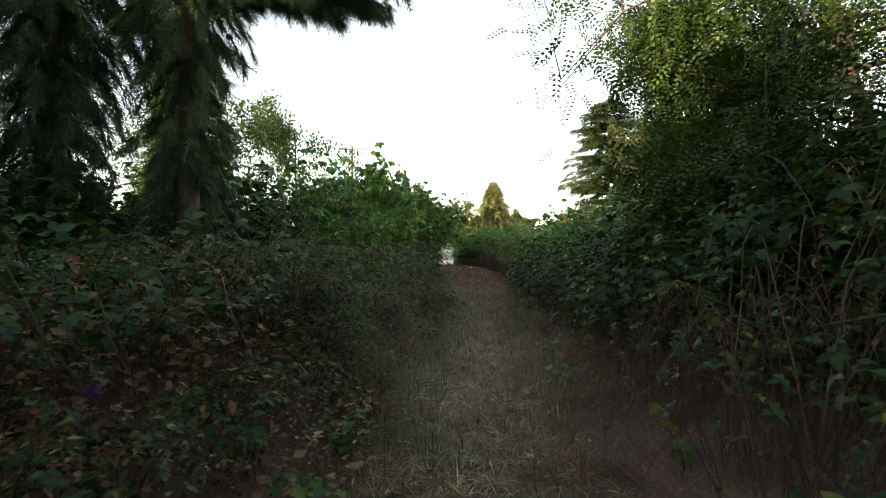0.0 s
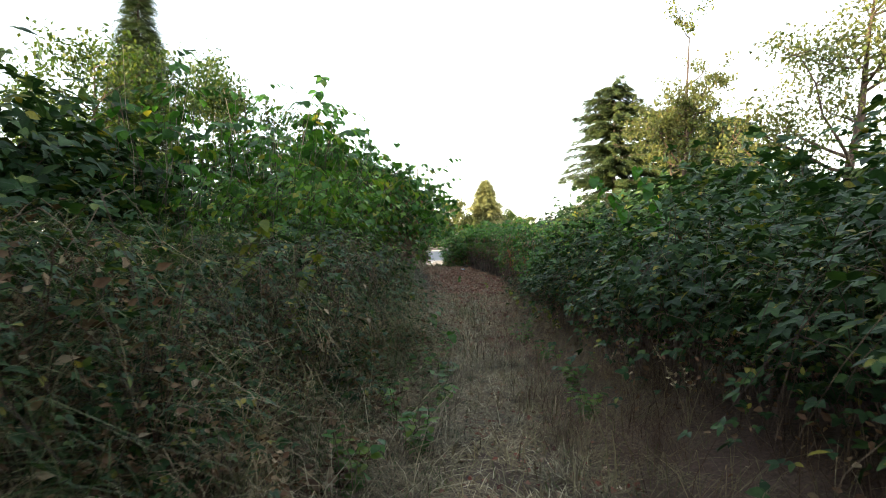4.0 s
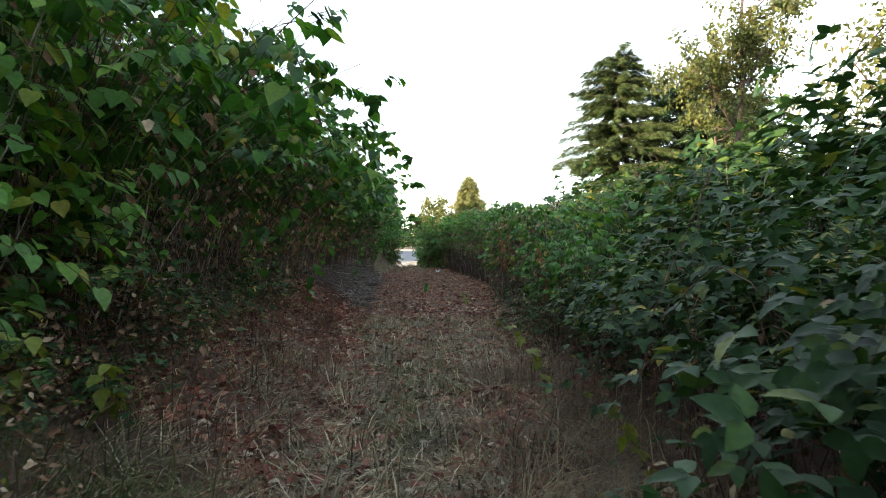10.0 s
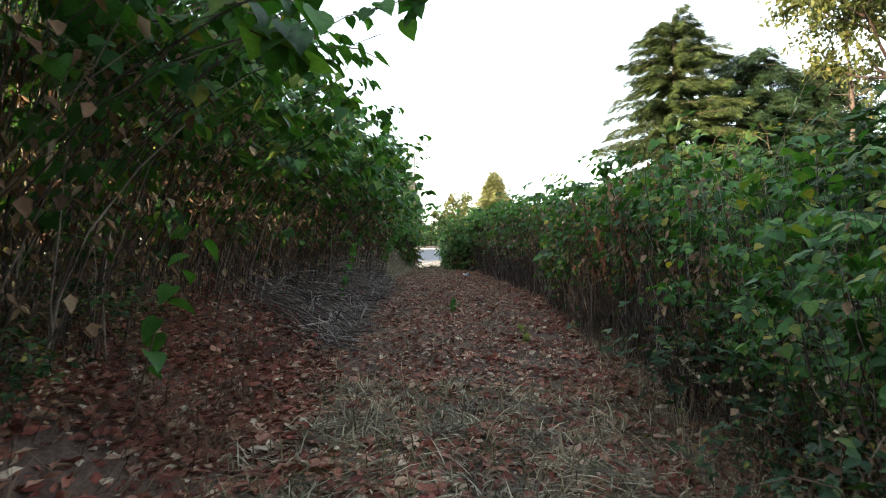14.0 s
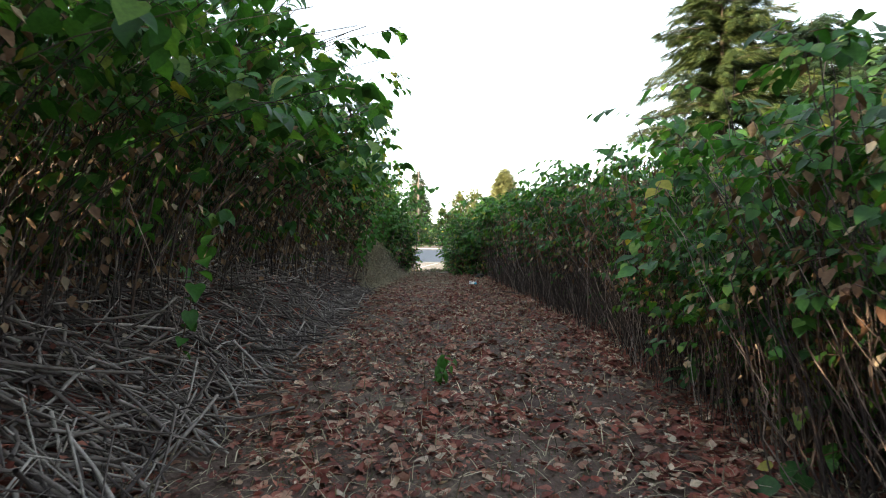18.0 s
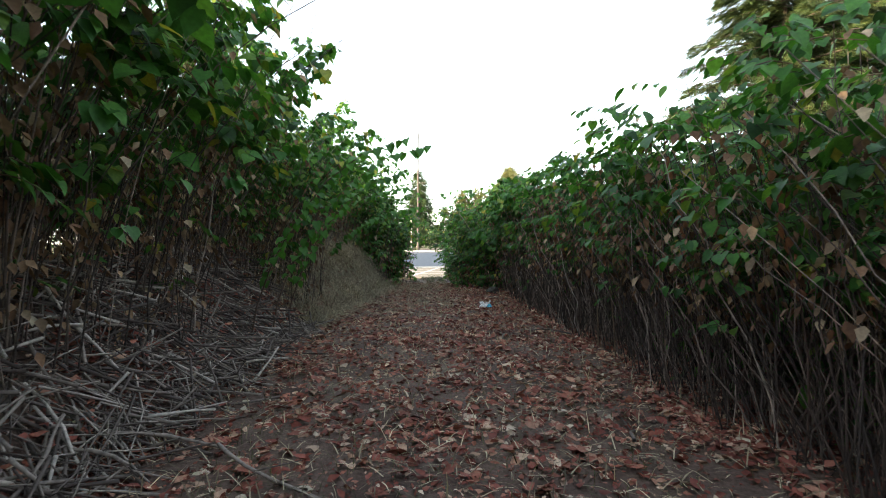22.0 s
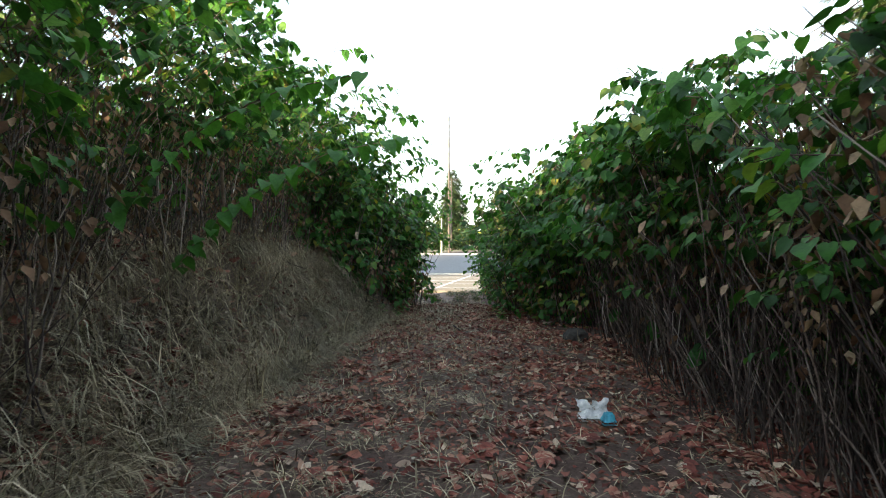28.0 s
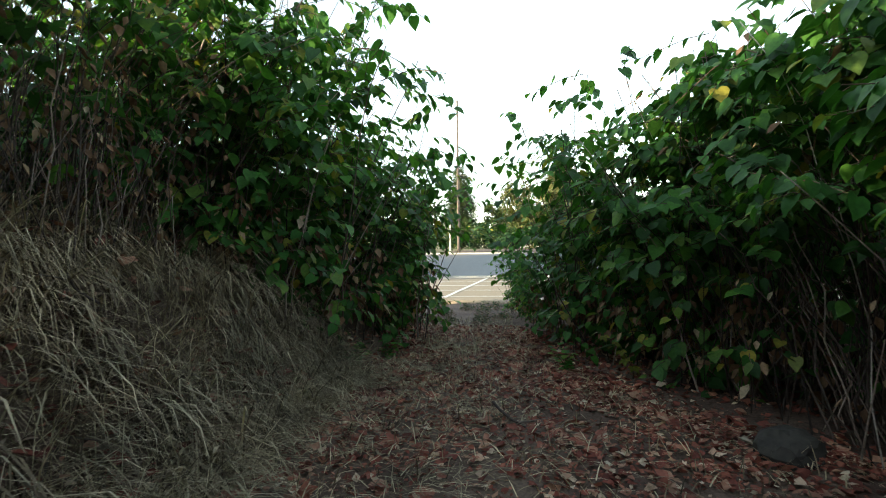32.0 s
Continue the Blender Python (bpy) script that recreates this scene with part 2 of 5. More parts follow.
def mesh_of(name, chunks, mat):
    """One mesh from (verts, faces) chunks of equal corner count each."""
    vs, ls, st, tot = [], [], [], 0
    off = 0
    for v, f in chunks:
        f = np.asarray(f)
        vs.append(v)
        ls.append((f + off).ravel())
        st.append(np.full(len(f), f.shape[1]))
        off += len(v)
    v, l, n = np.concatenate(vs).astype(np.float32), np.concatenate(ls).astype(np.int32), np.concatenate(st)
    me = bpy.data.meshes.new(name)
    me.vertices.add(len(v))
    me.vertices.foreach_set("co", v.ravel())
    me.loops.add(len(l))
    me.loops.foreach_set("vertex_index", l)
    me.polygons.add(len(n))
    me.polygons.foreach_set("loop_start", np.concatenate([[0], np.cumsum(n)[:-1]]).astype(np.int32))
    me.update(calc_edges=True)
    me.shade_smooth()
    me.materials.append(mat)
    return me


def part(name, chunks, mat, parent, label="", kind=""):
    ob = new(name, chunks if isinstance(chunks, bpy.types.Mesh) else mesh_of(name, chunks, mat))
    ob.parent = parent
    return tagged(ob, label, kind=kind)


def unit(v):
    return v / np.maximum(np.linalg.norm(v, axis=-1, keepdims=True), 1e-6)


def place(tpl, pos, ax, nr, size):
    """Copies of a template (verts, faces): its y along ax, its z towards nr."""
    tv, tf = tpl
    y = unit(ax)
    x = unit(np.cross(y, nr))
    z = np.cross(x, y)
    size = np.broadcast_to(np.asarray(size, float).reshape(-1, 1, 1), (len(pos), 1, 1))
    s = tv[None] * size
    v = pos[:, None] + s[..., 0:1] * x[:, None] + s[..., 1:2] * y[:, None] + s[..., 2:3] * z[:, None]
    f = tf[None] + (np.arange(len(pos)) * len(tv))[:, None, None]
    return v.reshape(-1, 3), f.reshape(-1, tf.shape[1])


def tubes(lines, rad, sides=5):
    """Tapered tubes along polylines (n, k, 3) with radii (n, k)."""
    n, k, _ = lines.shape
    d = unit(np.gradient(lines, axis=1))
    ref = np.where(np.abs(d[..., 2:3]) > 0.9, np.array([1.0, 0, 0]), np.array([0, 0, 1.0]))
    a = unit(np.cross(d, ref))
    b = np.cross(d, a)
    th = np.arange(sides) * 2 * np.pi / sides
    ring = a[:, :, None] * np.cos(th)[:, None] + b[:, :, None] * np.sin(th)[:, None]
    v = (lines[:, :, None] + ring * rad[:, :, None, None]).reshape(-1, 3)
    i, j, s = np.meshgrid(np.arange(n), np.arange(k - 1), np.arange(sides), indexing="ij")
    p = (i * k + j) * sides
    f = np.stack([p + s, p + (s + 1) % sides, p + sides + (s + 1) % sides, p + sides + s], -1).reshape(-1, 4)
    return v, f


def tpl(verts, faces):
    return np.array(verts, float), np.array(faces, int)


HEART = tpl([(0, 0, 0), (0, 0.3, -0.02), (0, 0.62, -0.05), (0, 0.98, -0.16),
             (-0.2, -0.08, 0.05), (-0.39, 0.08, 0.08), (-0.42, 0.34, 0.07), (-0.3, 0.6, 0.02), (-0.13, 0.82, -0.06),
             (0.2, -0.08, 0.05), (0.39, 0.08, 0.08), (0.42, 0.34, 0.07), (0.3, 0.6, 0.02), (0.13, 0.82, -0.06)],
            [(0, 1, 4), (4, 1, 5), (5, 1, 6), (1, 2, 6), (6, 2, 7), (7, 2, 8), (2, 3, 8), (0, 9, 1), (9, 10, 1), (10, 11, 1), (1, 11, 2), (11, 12, 2), (12, 13, 2), (2, 13, 3)])
OVATE = tpl([(0, 0, 0), (0, 0.36, -0.02), (0, 0.72, -0.05), (0, 1, -0.12), (-0.2, 0.13, 0.04), (-0.31, 0.38, 0.06), (-0.19, 0.72, 0.01), (0.2, 0.13, 0.04), (0.31, 0.38, 0.06), (0.19, 0.72, 0.01)],
            [(0, 1, 4), (4, 1, 5), (5, 1, 6), (1, 2, 6), (6, 2, 3), (0, 7, 1), (7, 8, 1), (8, 9, 1), (1, 9, 2), (9, 3, 2)])
DIAMOND = tpl([(0, 0, 0), (-0.28, 0.45, 0.05), (0.28, 0.45, 0.05), (0, 1, -0.06)], [(0, 2, 1), (1, 2, 3)])
BLADE = tpl([(-0.007, 0, 0), (0.007, 0, 0), (-0.007, 0.42, 0.1), (0.007, 0.42, 0.1), (-0.005, 0.8, 0.0), (0.005, 0.8, 0.0), (0, 1, -0.28)],
            [(0, 1, 3), (0, 3, 2), (2, 3, 5), (2, 5, 4), (4, 5, 6)])
STRAW = tpl([(-0.022, 0, 0), (0.022, 0, 0), (-0.02, 0.5, 0.05), (0.02, 0.5, 0.05), (0.03, 1, -0.03)], [(0, 1, 3), (0, 3, 2), (2, 3, 4)])
CURL = tpl([(0, 0, 0.05), (-0.3, 0.3, 0.22), (0, 0.4, -0.02), (0.32, 0.35, 0.16), (-0.18, 0.75, 0.14), (0.16, 0.72, 0.2), (0, 1.0, 0.16)],
           [(0, 2, 1), (0, 3, 2), (1, 2, 4), (2, 3, 5), (2, 6, 4), (2, 5, 6)])

CUPPED = tpl([(0, 0, 0.0), (-0.22, 0.12, 0.16), (0.2, 0.1, 0.1), (-0.36, 0.4, 0.26), (0.0, 0.42, 0.02), (0.34, 0.38, 0.3), (-0.2, 0.72, 0.2), (0.24, 0.7, 0.12), (0.04, 1.0, 0.28)],
             [(0, 4, 1), (0, 2, 4), (1, 4, 3), (2, 5, 4), (3, 4, 6), (4, 5, 7), (4, 8, 6), (4, 7, 8)])


def joined(t, spots):
    """A template from copies of another: (x, y, z, turn, scale)."""
    vs, fs, off = [], [], 0
    for x, y, z, a, s in spots:
        c, q = math.cos(a), math.sin(a)
        v = t[0] * s
        vs.append(np.stack([v[:, 0] * c - v[:, 1] * q + x, v[:, 0] * q + v[:, 1] * c + y, v[:, 2] + z], 1))
        fs.append(t[1] + off)
        off += len(v)
    return np.concatenate(vs), np.concatenate(fs)


TRIFOLIATE = joined(OVATE, [(0, 0.25, 0, 0, 0.85), (-0.04, 0.22, 0, 1.25, 0.7), (0.04, 0.22, 0, -1.25, 0.7)])
PINNATE = joined(DIAMOND, [(0, 0.92, -0.2, 0, 0.16)] + [(s * 0.01, 0.1 + 0.18 * i, -0.2 * (0.1 + 0.18 * i) ** 2, -s * 1.25, 0.19) for i in range(5) for s in (-1, 1)])
SPRAY = joined(tpl([(-0.06, 0, 0), (0.06, 0, 0), (0, 1, -0.12)], [(0, 1, 2)]),
               [(0, 0, 0, 0, 1.0)] + [(0, 0.12 + 0.2 * i, -0.02 * i, -s * 0.75, 0.52 - 0.07 * i) for i in range(4) for s in (-1, 1)])
MAPLE = joined(OVATE, [(0, 0, 0, 0, 0.9), (0, 0.02, 0.02, 0.8, 0.75), (0, 0.02, 0.02, -0.8, 0.75), (0, 0, 0.03, 1.7, 0.45), (0, 0, 0.03, -1.7, 0.45)])


def rnd(a, b, n=None):
    return RNG.uniform(a, b, n)


def interp_rows(y, ys, vs):
    return np.interp(y, ys, vs)


# ---- ground ----
def path_x(y):
    return interp_rows(y, [-10, 0, 4.4, 7, 10, 12, 15, 18, 20, 25, 29, 32, 36, 40, 44, 46, 48, 50, 58], [0.2, 0.2, 0.15, 0.3, 0.5, 0.65, 0.6, 0.65, 0.75, 0.75, 0.65, 0.65, 0.35, 0.02, -0.05, -0.4, -0.9, -0.95, -1.7])


def half_width(y):
    return interp_rows(y, [-10, 4.4, 7, 10, 12, 15, 18, 20, 22, 25, 29, 32, 36, 40, 44, 46, 48, 50, 56, 60], [0.6, 0.58, 0.75, 0.5, 0.42, 0.45, 0.65, 1.0, 1.4, 1.7, 1.95, 2.05, 2.15, 2.12, 2.0, 1.75, 1.2, 0.75, 0.6, 3])


def height(x, y):
    """Height of the ground."""
    x, y = np.asarray(x, float), np.asarray(y, float)
    z = interp_rows(y, [-8, 0, 3, 7, 11, 16, 24, 31, 46, 52, 58, 64, 72, 84, 100, 400], [0.5, 0.38, 0.26, 0.16, 0.02, -0.08, -0.08, 0.0, 0.0, -0.18, -0.3, -0.25, -0.2, 1.0, 1.25, 2.5])
    d = path_x(y) - half_width(y) - x
    rise = interp_rows(y, [-8, 4, 12, 16, 24, 30, 39, 44, 48, 53, 58], [0.5, 0.6, 0.75, 0.7, 0.75, 1.0, 1.15, 1.45, 1.15, 0.35, 0.0])
    s = np.clip(d / interp_rows(y, [15, 24, 32, 39, 42, 47, 52], [1.7, 1.6, 1.4, 1.1, 0.95, 0.95, 1.5]), 0, 1)
    z = z + rise * s * s * (3 - 2 * s)
    e = np.clip((x - path_x(y) - half_width(y)) / 2.0, 0, 1)
    z = z + interp_rows(y, [-8, 14, 20, 52, 58], [0.35, 0.3, 0.12, 0.1, 0.0]) * e * e * (3 - 2 * e)
    near = np.exp(-((y - 27) / 30) ** 4)
    return z + near * (0.02 * np.sin(x * 5.1 + y * 1.7) * np.sin(y * 3.3 - x) + 0.015 * np.sin(x * 11 + 2) * np.sin(y * 9.1))


xs = np.concatenate([-np.geomspace(700, 9, 14), np.arange(-8.5, 9.01, 0.14), np.geomspace(9.6, 700, 14)])
ys = np.concatenate([-np.geomspace(500, 7, 10), np.arange(-6.5, 60.01, 0.14), np.arange(60.5, 100, 1.2), np.geomspace(101, 900, 14)])
gx, gy = np.meshgrid(xs, ys)
gv = np.stack([gx.ravel(), gy.ravel(), height(gx, gy).ravel()], 1)
a = (np.arange(len(ys) - 1)[:, None] * len(xs) + np.arange(len(xs) - 1)).ravel()
ground = new("ground", mesh_of("ground", [(gv, np.stack([a, a + 1, a + len(xs) + 1, a + len(xs)], 1))], M_GROUND))
tagged(ground, "trodden brown earth path between overgrown banks", "ground", kind="structure")


def thing(name, label, category, group="", kind="", at=None):
    ob = new(name)
    tagged(ob, label, category, group, kind)
    if at is not None:
        ob.matrix_basis = at
    return ob


def spot(x, y, turn=0.0, size=1.0, up=0.0):
    return pose(x, y, float(height(x, y)) - 0.03 + up, 0, 0, turn) @ Matrix.Diagonal((size, size, size, 1))


# ---- knotweed ----
def knotweed(name, at, n, high, lean, bare, leaf_n, size, dead_n, label, group, singles=18, shape=None, sway=0.0, dead_from=0.05, leaf=None, messy=1.0):
    """A clump of canes arching towards +x, leafy above `bare` of their length."""
    root = thing(name, label, "shrub", group, at=at)
    k = 8
    s = np.linspace(0, 1, k)
    base = np.stack([rnd(-0.5, 0.35, n), rnd(-0.5, 0.5, n), np.full(n, -0.12)], 1)
    h = high * rnd(0.6, 1.06, n)
    dx = lean * rnd(-0.1, 1.05, n)
    dy = np.clip(RNG.normal(0, 0.55, n), -0.9, 0.9) * messy + sway
    z = h[:, None] * (s - 0.12 * np.clip(dx, 0, 3)[:, None] / 1.5 * s ** 4)
    line = np.stack([base[:, :1] + dx[:, None] * s ** 1.7, base[:, 1:2] + dy[:, None] * s ** 1.1, z], -1)
    line[:, 1:-1, :2] += rnd(-0.035, 0.035, (n, k - 2, 2)) * messy ** 2
    line[:, :, 0] += (rnd(-0.3, 0.3, (n, 1)) * (messy - 1)) * s
    # a few broken canes lie slanting through the clump
    broken = RNG.choice(n, int(n * 0.2 * messy), replace=False)
    q = len(broken)
    ang = rnd(-np.pi, np.pi, q)
    reach = rnd(0.5, 1.1, (q, 1))
    line[broken] = np.stack([base[broken, :1] + np.cos(ang)[:, None] * reach * s * 0.6, base[broken, 1:2] + np.sin(ang)[:, None] * reach * s, rnd(0.7, 1.5, (q, 1)) * s ** 0.9 - 0.1], -1)
    rad = np.maximum(rnd(0.004, 0.009, (n, 1)) * (1 - 0.6 * s), 0.0036)
    m = min(singles, n)
    front = np.argsort(-base[:, 0])
    part("cane_thicket", [tubes(line[front[m:]], rad[front[m:]], 4)], M_CANE, root, kind="stuff")
    for i in front[:m]:
        part("cane", [tubes(line[i:i + 1], rad[i:i + 1], 5)], M_DRY if bare > 0.7 and i % 9 == 0 else M_CANE, root)
    whole = np.setdiff1d(np.arange(n), broken)

    def on_cane(cnt, lo, hi, out):
        i = whole[RNG.integers(0, len(whole), cnt)]
        t = lo + (hi - lo) * rnd(0, 1, cnt) ** 0.75
        f = t * (k - 1)
        j = np.minimum(f.astype(int), k - 2)
        w = (f - j)[:, None]
        p = line[i, j] * (1 - w) + line[i, j + 1] * w
        ang = rnd(-np.pi, np.pi, cnt)
        way = np.stack([np.cos(ang) + 0.25, np.sin(ang), np.zeros(cnt)], 1)
        r = rnd(0.03, out, cnt)[:, None]
        return p + way * r + np.array([0, 0, 1.0]) * rnd(-0.1, 0.12, (cnt, 1)), way

    # leaves sit in rows on drooping side shoots
    per = 6
    m = leaf_n // per
    out = 0.55 if bare < 0.5 else 0.38
    low = max(1, m // (9 if bare < 0.7 else 22))
    p1, w1 = on_cane(m - low, bare, 1.0, 0.04)
    p2, w2 = on_cane(low, bare * 0.35, bare, 0.04)
    p0, way = np.repeat(np.concatenate([p1, p2]), per, 0), unit(np.repeat(np.concatenate([w1, w2]), per, 0))
    leaf_n = len(p0)
    r = (np.tile(np.linspace(0.12, 1.0, per), m) * np.repeat(rnd(0.5, 1.0, m), per) * out)[:, None]
    p = p0 + way * r + np.array([0, 0, 1.0]) * (np.repeat(rnd(-0.2, 0.5, m), per)[:, None] * r - 0.7 * r ** 2) + rnd(-0.025, 0.025, (leaf_n, 3))
    rows_of = p.reshape(m, per, 3)
    part("side_shoot_tangle", [tubes(np.concatenate([p0.reshape(m, per, 3)[:, :1], rows_of[:, 1::2]], 1), np.full((m, 1), 0.0045) * np.array([1.0, 0.9, 0.8, 0.5]), 3)], M_STEM, root, kind="stuff")
    sgn = np.tile(np.array([1.0, -1.0]), leaf_n // 2)[:, None]
    side = np.stack([-way[:, 1], way[:, 0], np.zeros(leaf_n)], 1)
    ax = way * 0.6 + side * sgn * rnd(0.3, 1.0, (leaf_n, 1)) + np.array([0, 0, -1.0]) * rnd(0.1, 1.3, (leaf_n, 1))
    nr = np.array([0, 0, 1.0]) + way * rnd(0.1, 0.9, (leaf_n, 1)) + rnd(-0.3, 0.3, (leaf_n, 3))
    part("foliage", [place(shape or HEART, p, ax, nr, size * rnd(0.5, 1.2, leaf_n))], leaf or M_KNOT, root, kind="stuff")
    p, way = on_cane(dead_n, dead_from, max(min(bare + 0.22, 1.0), 0.3), 0.16)
    ax = way * 0.5 + np.array([0, 0, -1.0]) + rnd(-0.3, 0.3, (dead_n, 3))
    part("withered_foliage", [place(CURL, p, ax, way + rnd(-0.4, 0.4, (dead_n, 3)), 0.1 * rnd(0.6, 1.3, dead_n))], M_KNOT_DEAD, root, "brown withered leaves hanging low", "stuff")
    return root


def scatter_things(protos, spots):
    """Set the prototypes at the first spots and copies at the rest."""
    for i, m in enumerate(spots):
        pr = protos[i % len(protos)]
        if i < len(protos):
            pr.matrix_basis = m
        else:
            copy_thing(pr, m)


def bank_front(y):
    """Where the front row of knotweed stands on the bank."""
    return interp_rows(y, [14, 18, 20, 25, 32, 39, 42, 47], [-1.55, -1.95, -2.1, -2.3, -2.4, -2.7, -3.3, -3.6])


LEFT_LABEL = "tall green knotweed clump arching over the bank, bare canes below"
protos = [knotweed("knotweed_clump", None, 36, h, l, 0.6, 640, 0.15, 210, LEFT_LABEL, "knotweed along the bank") for h, l in ((3.6, 2.3), (3.95, 2.0), (3.35, 2.5), (3.85, 2.1), (4.15, 1.6))]
WIDE = tpl(OVATE[0] * np.array([1.35, 1, 1]), OVATE[1])
backing = [knotweed("knotweed_backing", None, 22, h, 0.7, 0.08, 480, 0.18, 40, "dense knotweed standing behind the first clumps", "knotweed behind the bank", 0, WIDE) for h in (3.7, 4.0, 3.5)]
sparse = [knotweed("knotweed_backing", None, 28, h, 0.7, 0.58, 430, 0.16, 150, "open knotweed canes behind the first clumps, sun shining through", "knotweed behind the bank", 0) for h in (3.7, 4.0)]
lacy = [knotweed("knotweed_clump", None, 32, h, l, 0.62, 430, 0.15, 260, "tall knotweed clump with bare canes and open leafy tops", "knotweed along the bank") for h, l in ((3.5, 2.0), (3.8, 1.7), (3.3, 1.5))]
spots, back, far_spots = [], [], []
for y in np.arange(17.2, 39.0, 0.6):
    (spots if y < 32.5 else far_spots).append(spot(bank_front(y) + rnd(-0.25, 0.25), y, rnd(-25, 25), rnd(0.86, 1.06) * interp_rows(y, [14, 18, 22, 32, 34, 39], [0.9, 1.0, 1.03, 1.03, 0.97, 0.85])))
thin = []
for y in np.arange(15, 41.0, 0.8):
    (thin if 16.5 < y < 28 or y > 32 else back).append(spot(bank_front(y) - 0.9 + rnd(-0.3, 0.3), y, rnd(-60, 60), rnd(0.95, 1.08)))
for y in np.arange(39.2, 47.0, 0.7):
    spots.append(spot(bank_front(y) - 0.1 + rnd(-0.2, 0.2), y, rnd(-30, 30), rnd(0.75, 0.9)))
for y in np.arange(39.0, 53.0, 0.8):
    back.append(spot(bank_front(y) - 1.5 + rnd(-0.3, 0.3), y, rnd(-60, 60), rnd(0.58, 0.72) if y < 46.5 else rnd(0.85, 1.0)))
for y in np.arange(13, 54.0, 0.95):
    (thin if 16.5 < y < 28 else back).append(spot(bank_front(y) - 2.4 - (0.3 if y > 39 else 0) + rnd(-0.4, 0.4), y, rnd(-180, 180), rnd(0.86, 1.02) * (0.66 if 36 < y < 46 else 1.0)))
for y in np.arange(28.5, 55, 1.3):
    back.append(spot(-6.0 + rnd(-0.3, 0.3), y, rnd(0, 360), rnd(0.82, 0.98) * (0.66 if 36 < y < 46 else 1.0)))
scatter_things(protos, spots)
scatter_things(lacy, far_spots)
scatter_things(backing, back)
scatter_things(sparse, thin)

BUSH_LABEL = "leafy green knotweed bush, leaves down to the ground"
protos = [knotweed("knotweed_bush", None, 26, h, l, 0.14, 900, 0.125, 200, BUSH_LABEL, "leafy bushes at the path's mouth", 3) for h, l in ((2.9, 0.8), (2.6, 1.0), (2.3, 0.8))]
young = [knotweed("knotweed_bush", None, 26, h, l, 0.2, 820, 0.135, 160, "leafy light green knotweed bush where the bank begins", "light bushes on the bank", 3, None, 0.0, 0.05, M_KNOT_YOUNG) for h, l in ((2.9, 0.8), (2.6, 1.0))]
scatter_things(young, [spot(x, y, a, s) for x, y, a, s in ((-2.0, 12.6, 0, 0.8), (-2.2, 13.6, 10, 0.9), (-1.8, 14.4, -10, 0.95), (-2.4, 15.2, 0, 1.1), (-1.7, 16.0, 10, 1.05), (-1.85, 17.0, 0, 1.1), (-2.7, 14.2, 0, 1.05), (-2.6, 16.5, 0, 1.15), (-3.0, 12.5, 0, 0.9))])
spots = [spot(x, y, a, s) for x, y, a, s in (
    (1.85, 47.4, 195, 1.15),
    (-3.0, 46.7, -20, 1.0), (-2.75, 47.5, -5, 1.12), (-2.55, 48.2, -15, 1.12), (-2.4, 49.1, 10, 1.1), (-2.2, 50.0, 20, 1.05), (-2.15, 51.1, 10, 0.95), (-2.9, 50.2, 0, 1.2), (-3.3, 48.6, 0, 1.25), (-3.4, 47.4, -20, 1.2), (-2.6, 52.0, 30, 0.8), (-2.9, 53.4, 20, 0.75), (-3.4, 54.9, 20, 0.7), (0.25, 52.9, 180, 0.7), (0.1, 54.3, 180, 0.65), (-0.1, 55.6, 180, 0.55), (1.3, 54.0, 180, 0.9), (-3.8, 46.8, 0, 1.2), (-3.8, 51.5, 0, 1.0),
    (1.5, 48.2, 200, 1.2), (1.2, 49.2, 190, 1.15), (0.9, 50.2, 180, 1.1), (0.6, 51.3, 170, 1.1), (1.5, 50.5, 180, 1.05), (2.0, 49.3, 180, 1.1), (1.2, 52.0, 150, 0.85), (2.3, 51.5, 180, 1.0), (3.0, 50.3, 180, 1.1))]
scatter_things(protos, spots)

RIGHT_LABEL = "knotweed hedge clump, green on top, bare brown canes below"
SIZES = ((2.5, 0.3), (2.75, 0.15), (2.4, 0.35), (2.65, 0.4))
leafy = [knotweed("knotweed_hedge_clump", None, 60, h, l, 0.72, 520, 0.13, 150, RIGHT_LABEL, "knotweed hedge across the path") for h, l in SIZES]
caney = [knotweed("knotweed_hedge_clump", None, 76, h, 0.6 * l, 0.92, 540, 0.112, 260, "knotweed hedge clump, dense bare brown canes under a green top", "knotweed hedge across the path", 18, None, -0.65, 0.55, None, 1.5) for h, l in SIZES]
shady = [knotweed("knotweed_hedge_clump", None, 38, h, l, 0.85, 760, 0.13, 40, "tall knotweed hedge clump, dark inside under a leafy top", "knotweed hedge across the path", 14, None, -0.5, 0.05, None, 1.6) for h, l in ((3.0, 0.7), (2.8, 0.9), (3.1, 0.5))]


stems = [knotweed("dead_stem_clump", None, 40, 2.2, 0.5, 0.75, 110, 0.12, 150, "tangle of dry brown stems above the grassy mound", "dead stems on the mound", 12) for i in range(2)]
scatter_things(stems, [spot(bank_front(y) + 0.35 + rnd(-0.2, 0.2), y, rnd(-30, 30), rnd(0.7, 0.95)) for y in np.arange(39.6, 45.8, 0.6)])


def right_edge(y):
    return interp_rows(y, [18, 20, 22, 24.5, 27, 29, 31.5, 33, 35, 38, 40, 42.7, 45, 47.3, 49.5], [2.3, 2.2, 2.25, 2.45, 2.3, 2.4, 2.7, 2.58, 2.42, 2.28, 2.0, 1.85, 1.85, 1.5, 0.8])


